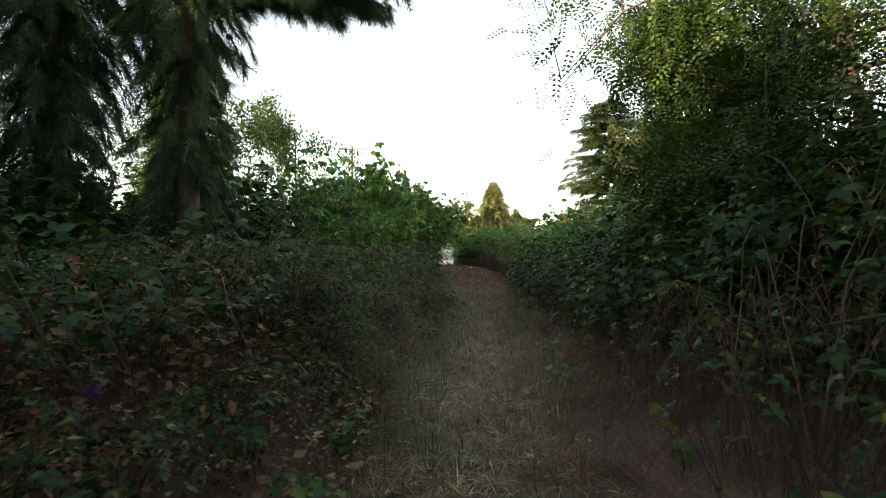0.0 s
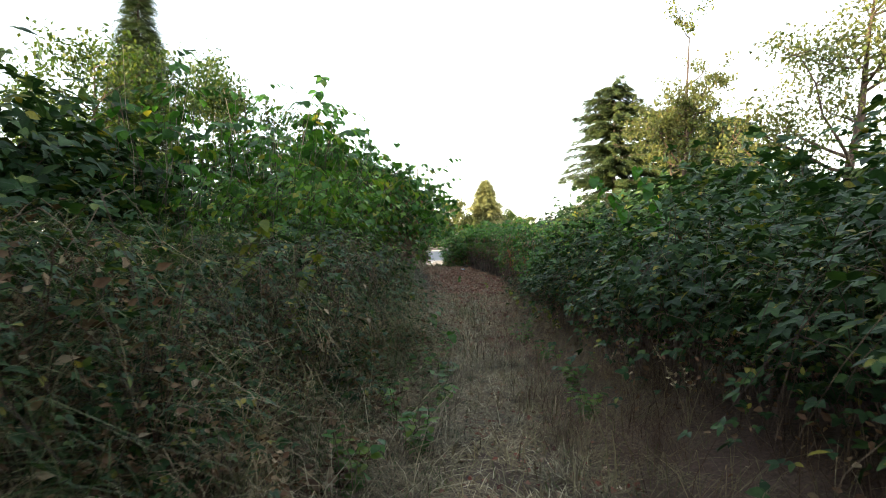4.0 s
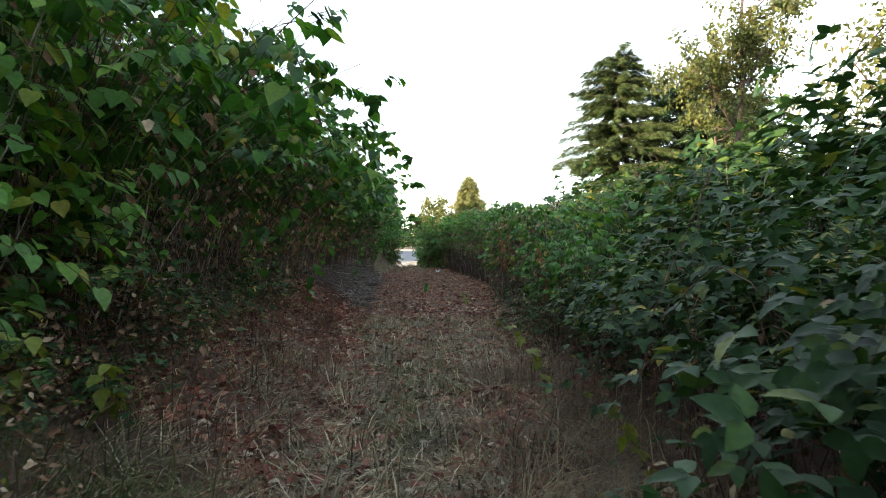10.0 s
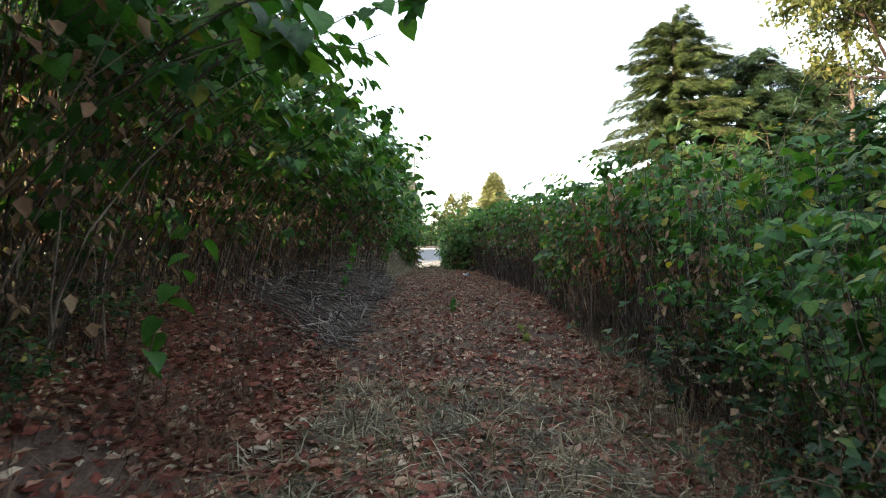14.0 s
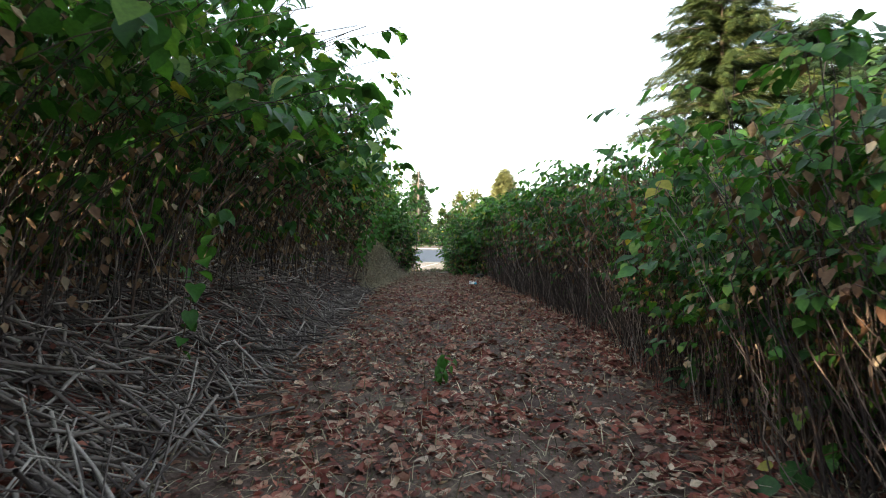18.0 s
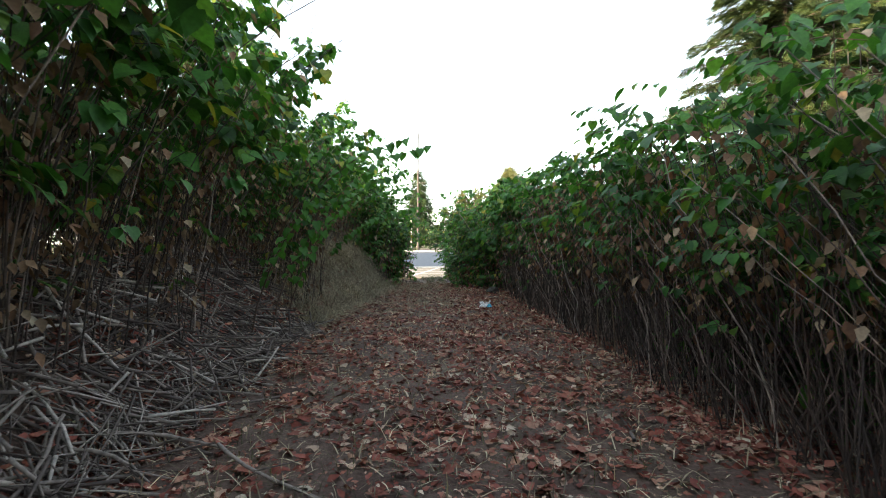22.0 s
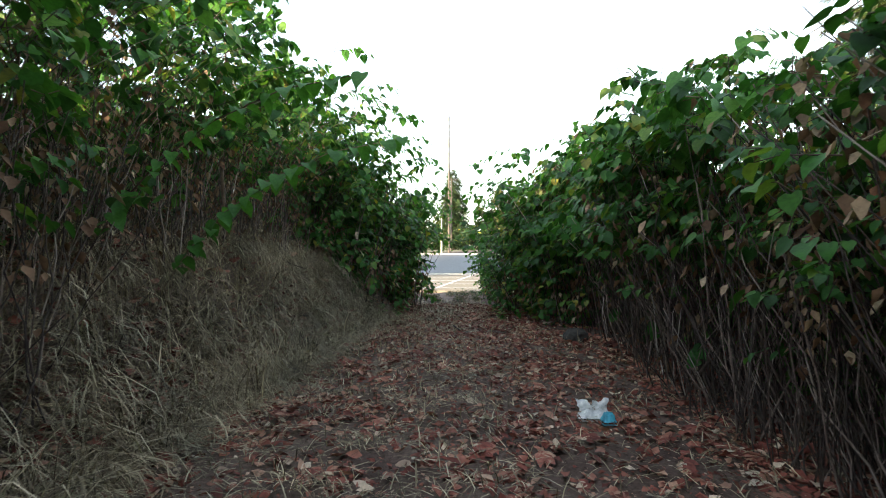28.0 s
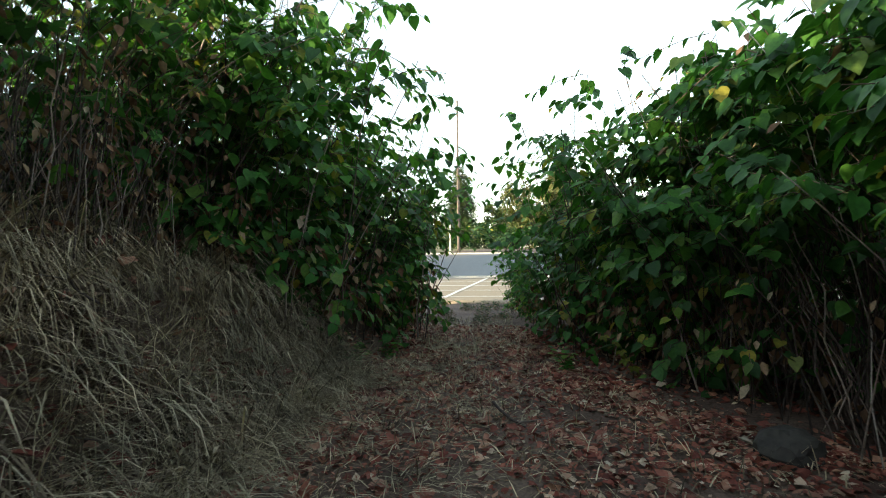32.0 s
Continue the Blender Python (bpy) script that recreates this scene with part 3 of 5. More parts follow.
def hedge_spot(y):
    return spot(right_edge(y) + 0.45 + rnd(-0.12, 0.12), y, 180 + rnd(-25, 25), rnd(0.9, 1.06) * interp_rows(y, [19, 22.5, 25, 27, 29.5, 32, 33.5, 36, 38, 40.5, 42.4], [0.54, 0.62, 0.88, 1.06, 1.1, 1.05, 1.14, 1.2, 1.2, 1.24, 1.28]))


scatter_things(caney, [hedge_spot(y) for y in np.concatenate([np.arange(23.2, 27.4, 0.55), np.arange(30.0, 42.4, 0.55)])])
scatter_things(shady, [spot(right_edge(y) + 0.45 + rnd(-0.12, 0.12), y, 180 + rnd(-25, 25), rnd(0.94, 1.06)) for y in np.arange(42.6, 48.0, 0.5)])
spots, back = [hedge_spot(y) for y in np.concatenate([np.arange(19.5, 23.0, 0.58), np.arange(27.6, 29.9, 0.58)])], [spot(6.0 + rnd(-0.3, 0.3), y, rnd(0, 360), rnd(0.95, 1.05)) for y in np.arange(20, 53, 1.3)]
for y in np.arange(19.5, 50.0, 0.75):
    back.append(spot(right_edge(y) + (1.35 if y < 31 else 1.75) + rnd(-0.2, 0.2), y, rnd(-180, 180), rnd(0.96, 1.06) * interp_rows(y, [19, 23, 26, 31, 32, 36, 40, 43], [0.54, 0.6, 0.92, 1.05, 1.02, 1.18, 1.15, 1.15])))
for y in np.arange(20, 51.0, 1.1):
    back.append(spot(right_edge(y) + 2.5 + rnd(-0.3, 0.3), y, rnd(-180, 180), rnd(1.0, 1.12) * interp_rows(y, [20, 23, 26, 40, 43], [0.56, 0.62, 0.95, 1.0, 1.15])))
scatter_things(leafy, spots)
scatter_things([knotweed("knotweed_backing", None, 22, h, 0.4, 0.12, 460, 0.17, 60, "dense knotweed standing behind the hedge's front", "knotweed behind the hedge", 0, WIDE) for h in (2.6, 2.8)], back)


# ---- brambles ----
def bramble(name, at, radius, high, stems, leaf_n, dead_n, label, group, size=0.11, under=(0.45, 0.13)):
    """A mound of arching thorny stems with three-part leaves."""
    root = thing(name, label, "shrub", group, at=at)
    k = 9
    s = np.linspace(0, 1, k)
    ang = rnd(-np.pi, np.pi, stems)
    reach = radius * np.sqrt(rnd(0.05, 1.3, stems))
    bx = rnd(-0.4, 0.4, (stems, 2)) * radius
    top = high * rnd(0.6, 1.22, stems)
    reach[:stems // 4] *= 1.1
    zz = top[:, None] * np.sin(np.pi * (s * 0.82)) * rnd(0.9, 1.1, (stems, 1)) - 0.1
    line = np.stack([bx[:, :1] + (np.cos(ang) * reach)[:, None] * s, bx[:, 1:] + (np.sin(ang) * reach)[:, None] * s, zz], -1)
    line[:, 1:, :2] += np.cumsum(rnd(-0.05, 0.05, (stems, k - 1, 2)), axis=1)
    part("stem_tangle", [tubes(line, rnd(0.003, 0.006, (stems, 1)) * (1 - 0.6 * s), 4)], M_STEM, root, kind="stuff")

    def mound(cnt, lo, hi):
        a = rnd(-np.pi, np.pi, cnt)
        r = np.sqrt(rnd(0, 1, cnt))
        lump = 1 + 0.16 * np.sin(3 * a + 1.3) + 0.12 * np.sin(7 * a) + rnd(-0.12, 0.12, cnt)
        hz = high * np.sqrt(np.clip(1 - r ** 2.6, 0, 1)) * lump
        z = hz * rnd(lo, hi, cnt) ** 0.5
        p = np.stack([np.cos(a) * r * radius * lump, np.sin(a) * r * radius * lump, np.maximum(z, 0.02)], 1)
        return p, unit(np.stack([np.cos(a) * r, np.sin(a) * r, 0.5 + 0 * a], 1))

    p, o = mound(leaf_n * 2, 0.25, 1.1)
    keep = np.nonzero((p[:, 2] > under[0] * high) | (rnd(0, 1, leaf_n * 2) < under[1]))[0][:leaf_n]
    p, o = p[keep], o[keep]
    m = leaf_n // 3
    i, f = RNG.integers(0, stems, m), rnd(1.6, 5.6, m)
    j = f.astype(int)
    w = (f - j)[:, None]
    q = line[i, j] * (1 - w) + line[i, j + 1] * w + rnd(-0.05, 0.05, (m, 3))
    q = q[np.hypot(q[:, 0], q[:, 1]) < 0.9 * radius]
    p, o = np.concatenate([p, q]), np.concatenate([o, unit(q * np.array([1, 1, 0]) + np.array([0, 0, 0.6]))])
    leaf_n = len(p)
    ax = o * np.array([1, 1, 0.1]) + rnd(-0.7, 0.7, (leaf_n, 3)) + np.array([0, 0, -0.25])
    part("foliage", [place(TRIFOLIATE, p, ax, o + np.array([0, 0, 0.7]) + rnd(-0.35, 0.35, (leaf_n, 3)), size * rnd(0.6, 1.25, leaf_n))], M_BRAMBLE, root, kind="stuff")
    if dead_n:
        p, o = mound(dead_n, 0.0, 0.75)
        part("withered_foliage", [place(CURL, p, o + rnd(-0.8, 0.8, (dead_n, 3)) + np.array([0, 0, -0.6]), o + rnd(-0.5, 0.5, (dead_n, 3)), 0.062 * rnd(0.6, 1.3, dead_n))], M_KNOT_DEAD, root, "curled brown dead leaves", "stuff")
    return root


BR_LABEL = "dark green bramble thicket with arching thorny stems"
protos = [bramble("bramble_bush", None, 1.25, h, 44, 820, 170, BR_LABEL, "brambles beside the path", 0.122, (0.62, 0.09)) for h in (1.7, 1.5, 1.9)]
bare_stems = [bramble("bare_bramble", None, 1.25, h, 60, 130, 40, "dark tangle of nearly bare bramble stems under the trees", "bare brambles under the trees", 0.11, (0.6, 0.1)) for h in (1.6, 1.8)]
thicket = [bramble("bramble_thicket", None, 1.25, h, 16, 520, 0, "dense dark bramble thicket behind the path's edge", "bramble thickets behind", 0.17) for h in (1.7, 1.95)]
spots, back, dark = [], [], []
for y in np.arange(-2.5, 19.4, 0.95):
    e = interp_rows(y, [-3, 2, 4, 6, 8, 12, 16, 19.4], [1.6, 1.65, 1.9, 2.15, 2.3, 2.4, 2.45, 2.8])
    k = interp_rows(y, [14, 18], [1.0, 0.78])
    (spots if y > 4.2 else dark).append(spot(e + rnd(-0.1, 0.15), y, rnd(0, 360), k * rnd(0.7, 0.92)))
    spots.append(spot(e + 1.4 + rnd(-0.2, 0.2), y, rnd(0, 360), k * rnd(0.84, 1.02)))
    if y > 3:
        back.append(spot(e + 3.2 + rnd(-0.3, 0.3), y, rnd(0, 360), rnd(1.0, 1.2)))
for x, y, k in ((2.9, 0.4, 1.15), (3.1, 1.7, 1.2), (3.0, 3.0, 1.25), (3.3, 4.3, 1.3), (3.7, 5.6, 1.3), (3.5, -1.0, 1.2), (4.6, 0.8, 1.5), (4.8, 2.6, 1.5), (4.9, 4.6, 1.5)):
    (dark if x < 3.2 else spots).append(spot(x, y, rnd(0, 360), k))
for y in np.arange(-2.0, 15.0, 1.3):
    back.append(spot(-4.7 + rnd(-0.3, 0.3), y, rnd(0, 360), rnd(0.95, 1.1) if y > 12 else rnd(0.5, 0.6)))
    back.append(spot(-6.5 + rnd(-0.3, 0.3), y, rnd(0, 360), rnd(1.2, 1.4) if y > 12 else rnd(0.75, 0.9)))
for x, y in ((8, 8), (8.5, 12), (8, 16), (7.8, 20), (9.5, 10), (9.8, 15), (9, 24), (8.4, 28)):
    back.append(spot(x, y, rnd(0, 360), rnd(1.3, 1.6)))
# left rows are added behind the knotweed, sized to stop low sun
for y in np.arange(17, 54, 1.9):
    k = 0.72 if y < 28 or y > 36 else 1.0
    back.append(spot(-7.0 + rnd(-0.4, 0.4), y, rnd(0, 360), (0.4 if y < 28 else k) * rnd(1.5, 1.8)))
    back.append(spot(-5.4 + rnd(-0.2, 0.2), y, rnd(0, 360), k * rnd(0.9, 1.05)))
    back.append(spot(-5.6 + rnd(-0.2, 0.2), y + 0.95, rnd(0, 360), k * rnd(0.9, 1.05)))
    back.append(spot(7.6 + rnd(-0.4, 0.4), y + 2, rnd(0, 360), rnd(1.3, 1.6)))
scatter_things(protos, spots)
scatter_things(bare_stems, dark)
tangle = [bramble("vine_tangle", None, 1.2, h, 46, 430, 260, "low tangle of vines, small green leaves and dead stems", "vine tangles on the bank", 0.085, (0.3, 0.3)) for h in (1.35, 1.15)]
scatter_things(tangle, [spot(x + rnd(-0.2, 0.2), y, rnd(0, 360), rnd(0.7, 0.95)) for y in np.arange(5.6, 13.6, 0.8) for x in (float(path_x(y) - half_width(y)) - 1.35, -2.9)])
scatter_things(thicket, back)
protos = [bramble("dying_bramble", None, 0.8, h, 30, 230, 480, "low bramble with many curled brown dead leaves", "dying brambles on the bank", 0.09) for h in (0.75, 0.95)]
spots = []
for y in np.arange(-1.5, 13.5, 0.85):
    spots.append(spot(path_x(y) - half_width(y) - 0.85 + rnd(-0.2, 0.2), y, rnd(0, 360), rnd(0.6, 0.85)))
    spots.append(spot(path_x(y) - half_width(y) - 1.7 + rnd(-0.2, 0.2), y, rnd(0, 360), rnd(0.9, 1.15)))
for y in np.arange(-1.5, 8.0, 0.9):
    spots.append(spot(-2.9 + rnd(-0.3, 0.3), y, rnd(0, 360), rnd(0.8, 1.05)))
    spots.append(spot(-3.8 + rnd(-0.3, 0.3), y + 0.4, rnd(0, 360), rnd(0.8, 1.05)))
for x, y, k in ((-1.5, 13.6, 1.0), (-1.6, 14.6, 0.9), (-1.35, 15.6, 0.9), (-1.5, 16.8, 1.0), (-1.45, 18.0, 0.8), (-0.9, 15.0, 0.6), (-1.0, 16.3, 0.65), (-1.1, 17.4, 0.6), (-1.3, 18.9, 0.75), (-1.5, 20.0, 0.8), (-1.6, 21.2, 0.75), (-1.9, 22.4, 0.7), (-0.7, 13.9, 0.55), (-2.7, 38.6, 0.5), (-3.0, 39.6, 0.55), (-3.1, 40.6, 0.6), (-3.4, 41.6, 0.6), (-3.5, 42.8, 0.6), (-3.6, 44.0, 0.6)):
    spots.append(spot(x, y, rnd(0, 360), k))
for x, y, k in ((-2.2, 52.6, 0.32), (-1.6, 53.4, 0.3), (-0.9, 53.0, 0.34), (-1.9, 54.8, 0.36), (-1.0, 55.2, 0.36), (-0.5, 54.2, 0.38), (-2.6, 53.9, 0.42), (-1.5, 56.4, 0.36), (-2.3, 56.6, 0.4), (-0.7, 56.6, 0.4)):
    spots.append(spot(x, y, rnd(0, 360), k))
for x, y in ((2.35, 20.6), (2.5, 21.6), (2.7, 22.7), (2.9, 19.9)):
    spots.append(spot(x, y, rnd(0, 360), rnd(0.8, 1.1)))
scatter_things(protos, spots)


# ---- grasses, litter ----
def grass_field(name, n, xr, yr, size, mat, label, flop=0.6, keep=None, up=0.0, shape=None, fan=np.pi, rise=(0.35, 1.0), tuft=0):
    if tuft:
        m = n // tuft
        cy = rnd(*yr, m)
        cx = keep(cy, cy)
        x, y = np.repeat(cx, tuft) + RNG.normal(0, 0.1, m * tuft), np.repeat(cy, tuft) + RNG.normal(0, 0.1, m * tuft)
        n, keep = m * tuft, None
    else:
        x, y = rnd(*xr, n), rnd(*yr, n)
    if keep is not None:
        x = keep(x, y)
    p = np.stack([x, y, height(x, y) - 0.02 + up], 1)
    ang = rnd(-fan, fan, n)
    if tuft:
        ang = np.repeat(rnd(-fan, fan, n // tuft), tuft) + RNG.normal(0, 0.5, n)
    lean = rnd(0.1, flop, n)
    ax = np.stack([np.cos(ang) * lean, np.sin(ang) * lean, rnd(*rise, n)], 1)
    nr = np.stack([-np.cos(ang), -np.sin(ang), 0.6 * np.ones(n)], 1)
    if shape is None and size > 0.3:
        shape = tpl(BLADE[0] * np.array([0.55, 1, 1]), BLADE[1])
    ob = new(name, mesh_of(name, [place(shape or BLADE, p, ax, nr, size * rnd(0.5, 1.3, n))], mat))
    return tagged(ob, label, "grass", kind="stuff")


def left_of_path(lo, hi):
    return lambda x, y: path_x(y) - half_width(y) - lo - (hi - lo) * rnd(0, 1, len(x)) ** 1.3


def on_path(over):
    return lambda x, y: path_x(y) + (half_width(y) + over) * rnd(-1, 1, len(x))


def right_of_path(lo, hi):
    return lambda x, y: path_x(y) + half_width(y) + lo + (hi - lo) * rnd(0, 1, len(x)) ** 1.3


grass_field("long_green_grass", 9000, (0, 1), (4, 16), 0.55, M_GRASS, "long dull green grass flopped over the bank", 3.5, left_of_path(0.3, 2.4), 0.03, None, np.pi, (0.0, 0.9), 18)
grass_field("hanging_green_grass", 9000, (0, 1), (4.5, 13.5), 0.5, M_GRASS, "long grass drooping over the overgrown bank", 3.0, left_of_path(0.5, 2.8), np.repeat(rnd(0.15, 1.0, 500), 18), None, 2.4, (-0.4, 0.6), 18)
grass_field("hanging_dry_grass", 1980, (0, 1), (4.5, 13.5), 0.5, M_STRAW, "pale grass drooping over the overgrown bank", 3.0, left_of_path(0.5, 2.8), np.repeat(rnd(0.15, 1.0, 110), 18), None, 2.4, (-0.4, 0.6), 18)
grass_field("tall_dry_grass", 3600, (0, 1), (3, 15), 0.6, M_DEADSTALK, "long dry brown grass flopped over the bank", 3.0, left_of_path(0.0, 2.2))
grass_field("loose_straw", 5000, (0, 1), (14.5, 19.5), 0.3, M_HAY, "pale straw lying at the bank's foot", 9.0, left_of_path(-0.2, 0.9), 0.04, tpl(STRAW[0] * np.array([0.6, 1, 1]), STRAW[1]), np.pi, (0.0, 1.0), 40)
grass_field("flopped_dry_grass", 6500, (0, 1), (7, 12), 0.5, M_HAY, "pale long grass flopped over the bank", 4.0, left_of_path(-0.1, 0.9), 0.03, None, np.pi, (0.1, 0.9), 30)
grass_field("flopped_dry_grass", 2700, (0, 1), (6.8, 12.5), 0.5, M_STRAW, "pale long grass lying over the overgrown bank", 4.0, left_of_path(0.5, 2.3), np.repeat(rnd(0.1, 0.75, 90), 30), None, 2.2, (-0.3, 0.6), 30)
grass_field("flopped_dry_grass", 6500, (0, 1), (4.8, 8.2), 0.26, M_HAY, "pale trampled straw beside the path", 7.0, left_of_path(-0.1, 1.5), 0.05, STRAW, np.pi, (0.0, 0.4), 25)
grass_field("matted_dry_grass", 60000, (0, 1), (38.8, 48), 0.5, M_HAY, "matted dry grass hanging over the mound", 1.6, left_of_path(-0.1, 3.0), 0.03, tpl(BLADE[0] * np.array([0.8, 1, 1]), BLADE[1]), 1.9, (-0.5, 0.5), 40)
grass_field("matted_dry_grass", 9000, (0, 1), (38.8, 48), 0.55, M_HAY, "pale flattened tufts of hay on the mound", 1.4, left_of_path(-0.05, 2.8), 0.06, tpl(BLADE[0] * np.array([1.3, 1, 1]), BLADE[1]), 1.3, (-0.6, 0.3), 60)
grass_field("matted_dry_grass", 20000, (0, 1), (38.5, 48), 0.36, M_HAY, "loose dry grass over the mound", 6.0, left_of_path(-0.05, 3.0), 0.05, tpl(BLADE[0] * np.array([0.8, 1, 1]), BLADE[1]), np.pi, (0.0, 0.8), 26)
grass_field("short_dry_grass", 30000, (0, 1), (-3, 24), 0.16, M_STRAW, "flattened dry grass on the path", 8.0, on_path(0.25), 0.035, STRAW)
grass_field("short_dry_grass", 26000, (0, 1), (24, 54), 0.15, M_HAY, "dry grass and stalk scraps among fallen leaves", 9.0, on_path(0.3), 0.06, STRAW)
grass_field("green_grass", 9000, (0, 1), (-3, 16), 0.26, M_GRASS, "green grass tufts at the path's edge", 2.0, left_of_path(-0.3, 1.6))
grass_field("green_grass", 6000, (0, 1), (17, 24), 0.2, M_GRASS, "grey-green grass tufts on the trodden path", 2.5, on_path(-0.3), 0.0, None, np.pi, (0.3, 1.0), 30)
grass_field("dry_grass_fringe", 6000, (0, 1), (5, 18), 0.5, M_STRAW, "pale and brown grass bent under the brambles", 4.0, right_of_path(0.0, 1.1), 0.02, None, np.pi, (0.0, 0.7), 25)
grass_field("green_grass", 2500, (0, 1), (-3, 20), 0.22, M_GRASS, "green grass tufts under the brambles", 2.0, right_of_path(-0.3, 0.5))
grass_field("green_grass", 12000, (0, 1), (16, 36), 0.15, M_GRASS, "thin green grass along the middle of the path", 2.5, on_path(-0.6))
grass_field("dry_grass_fringe", 12000, (0, 1), (3, 20), 0.5, M_DEADSTALK, "dead brown grass bent under the brambles", 4.0, right_of_path(-0.12, 1.3), 0.02, None, np.pi, (0.1, 0.8), 25)


grass_field("dead_stalk_tangle", 5500, (0, 1), (14, 25), 0.55, M_DEADSTALK, "tangled dead brown stalks on the bank", 3.0, left_of_path(0.25, 1.9), 0.03, None, np.pi, (0.0, 1.0), 16)


def patchy(x, y, k=1.1):
    """Uneven cover, 0 to 1."""
    v = np.sin(x * 2.3 * k + np.sin(y * 1.7 * k) * 1.5) + np.sin(y * 2.9 * k + np.sin(x * 3.1 * k + 1.0)) + 0.8 * np.sin((x + y) * 5.3 * k)
    return np.clip(0.62 + 0.26 * v, 0.25, 1)


def litter(name, n, yr, keep, size, mat, shape, label, k=1.1, up=0.0):
    y = rnd(*yr, n)
    x = keep(y, y)
    on = rnd(0, 1, n) < patchy(x, y, k)
    x, y = x[on], y[on]
    n = len(x)
    p = np.stack([x, y, height(x, y) + up + rnd(-0.005, 0.04 + up, n)], 1)
    ang = rnd(-np.pi, np.pi, n)
    ax = np.stack([np.cos(ang), np.sin(ang), rnd(-0.35, 0.35, n)], 1)
    nr = np.array([0, 0, 1.0]) + RNG.normal(0, 0.4, (n, 3))
    s = size * (0.35 + 0.9 * rnd(0, 1, n) ** 1.6)
    h = n // 2
    chunks = [place(shape, p[:h], ax[:h], nr[:h], s[:h]), place(CUPPED if shape is CURL else shape, p[h:], ax[h:], -nr[h:] if shape is CURL else nr[h:], s[h:])]
    ob = new(name, mesh_of(name, chunks, mat))
    return tagged(ob, label, "leaf litter", kind="stuff")


litter("leaf_litter", 100000, (13, 53), on_path(0.5), 0.088, M_LITTER, CURL, "reddish brown curled leaves covering the path")
litter("leaf_crumbs", 60000, (12, 53), on_path(0.6), 0.04, M_LITTER, DIAMOND, "small broken leaf pieces on the path", 0.6)
litter("maple_leaf_litter", 6000, (17, 52), on_path(0.5), 0.13, M_LITTER, MAPLE, "large reddish fallen maple leaves", 0.7)
litter("leaf_litter", 30000, (16.5, 24.5), left_of_path(-0.3, 2.4), 0.095, M_LITTER, CURL, "thick reddish fallen leaves on the bank")
leaf_bed = thing("fallen_maple_leaves", "large reddish maple leaves lying singly on the path", "leaf litter", at=Matrix.Translation((0.7, 30.0, 0.0)))
LEAF_SHAPES = []
for i in range(5):
    v = MAPLE[0].copy()
    v[:, 2] += (0.12 + 0.08 * i) * (v[:, 0] ** 2) * (1 if i % 2 else -1) + 0.1 * np.sin(v[:, 1] * 4 + i)
    LEAF_SHAPES.append(mesh_of("maple_leaf", [(v, MAPLE[1])], M_LITTER))
for i in range(240):
    y = rnd(14, 51)
    x = float(path_x(y) + half_width(y) * rnd(-1, 1))
    k = rnd(0.09, 0.16)
    ob = new("maple_leaf", LEAF_SHAPES[i % 5])
    ob.parent = leaf_bed
    ob.matrix_basis = leaf_bed.matrix_basis.inverted() @ pose(x, y, float(height(x, y)) + 0.035, rnd(-18, 18), rnd(-18, 18), rnd(0, 360)) @ Matrix.Diagonal((k, k, k, 1))
litter("maple_leaf_litter", 2500, (13, 40), left_of_path(-0.1, 1.8), 0.14, M_LITTER, MAPLE, "large reddish leaves on the bank", 0.7)
litter("leaf_litter", 24000, (22, 40), left_of_path(-0.2, 2.0), 0.09, M_LITTER, CURL, "brown fallen leaves on the bank")
litter("leaf_litter", 16000, (-2, 13), left_of_path(0.2, 3.6), 0.08, M_KNOT_DEAD, CURL, "pale brown dead leaves on the bank", 0.6, 0.12)
litter("leaf_litter", 6000, (-3, 13), on_path(0.3), 0.065, M_LITTER, CURL, "scattered brown leaves on the trodden grass")
litter("leaf_litter", 2600, (38, 47), left_of_path(0.1, 2.6), 0.11, M_LITTER, CURL, "reddish leaves lying on the matted grass", 0.8, 0.09)
litter("leaf_litter", 30000, (18, 52), right_of_path(-0.2, 1.7), 0.09, M_LITTER, CURL, "brown fallen leaves under the hedge")
grass_field("dry_hanging_grass", 6000, (0, 1), (18.5, 27), 0.34, M_HAY, "dry tangled grass hanging at the hedge's foot", 2.5, right_of_path(-0.05, 0.8))
grass_field("loose_straw", 16000, (0, 1), (-3, 13), 0.17, M_HAY, "pale trodden straw on the path", 9.0, on_path(0.1), 0.04, STRAW, np.pi, (0.0, 1.0), 20)
grass_field("loose_straw", 9000, (0, 1), (40, 51), 0.14, M_HAY, "pale straw scraps on the path", 9.0, lambda x, y: path_x(y) - half_width(y) * rnd(-0.2, 1.0, len(x)), 0.06, STRAW, np.pi, (0.0, 1.0), 20)
grass_field("loose_straw", 15000, (0, 1), (12, 24), 0.2, M_HAY, "pale loose straw on the path", 9.0, on_path(-0.1), 0.05, STRAW, np.pi, (0.0, 1.0), 25)


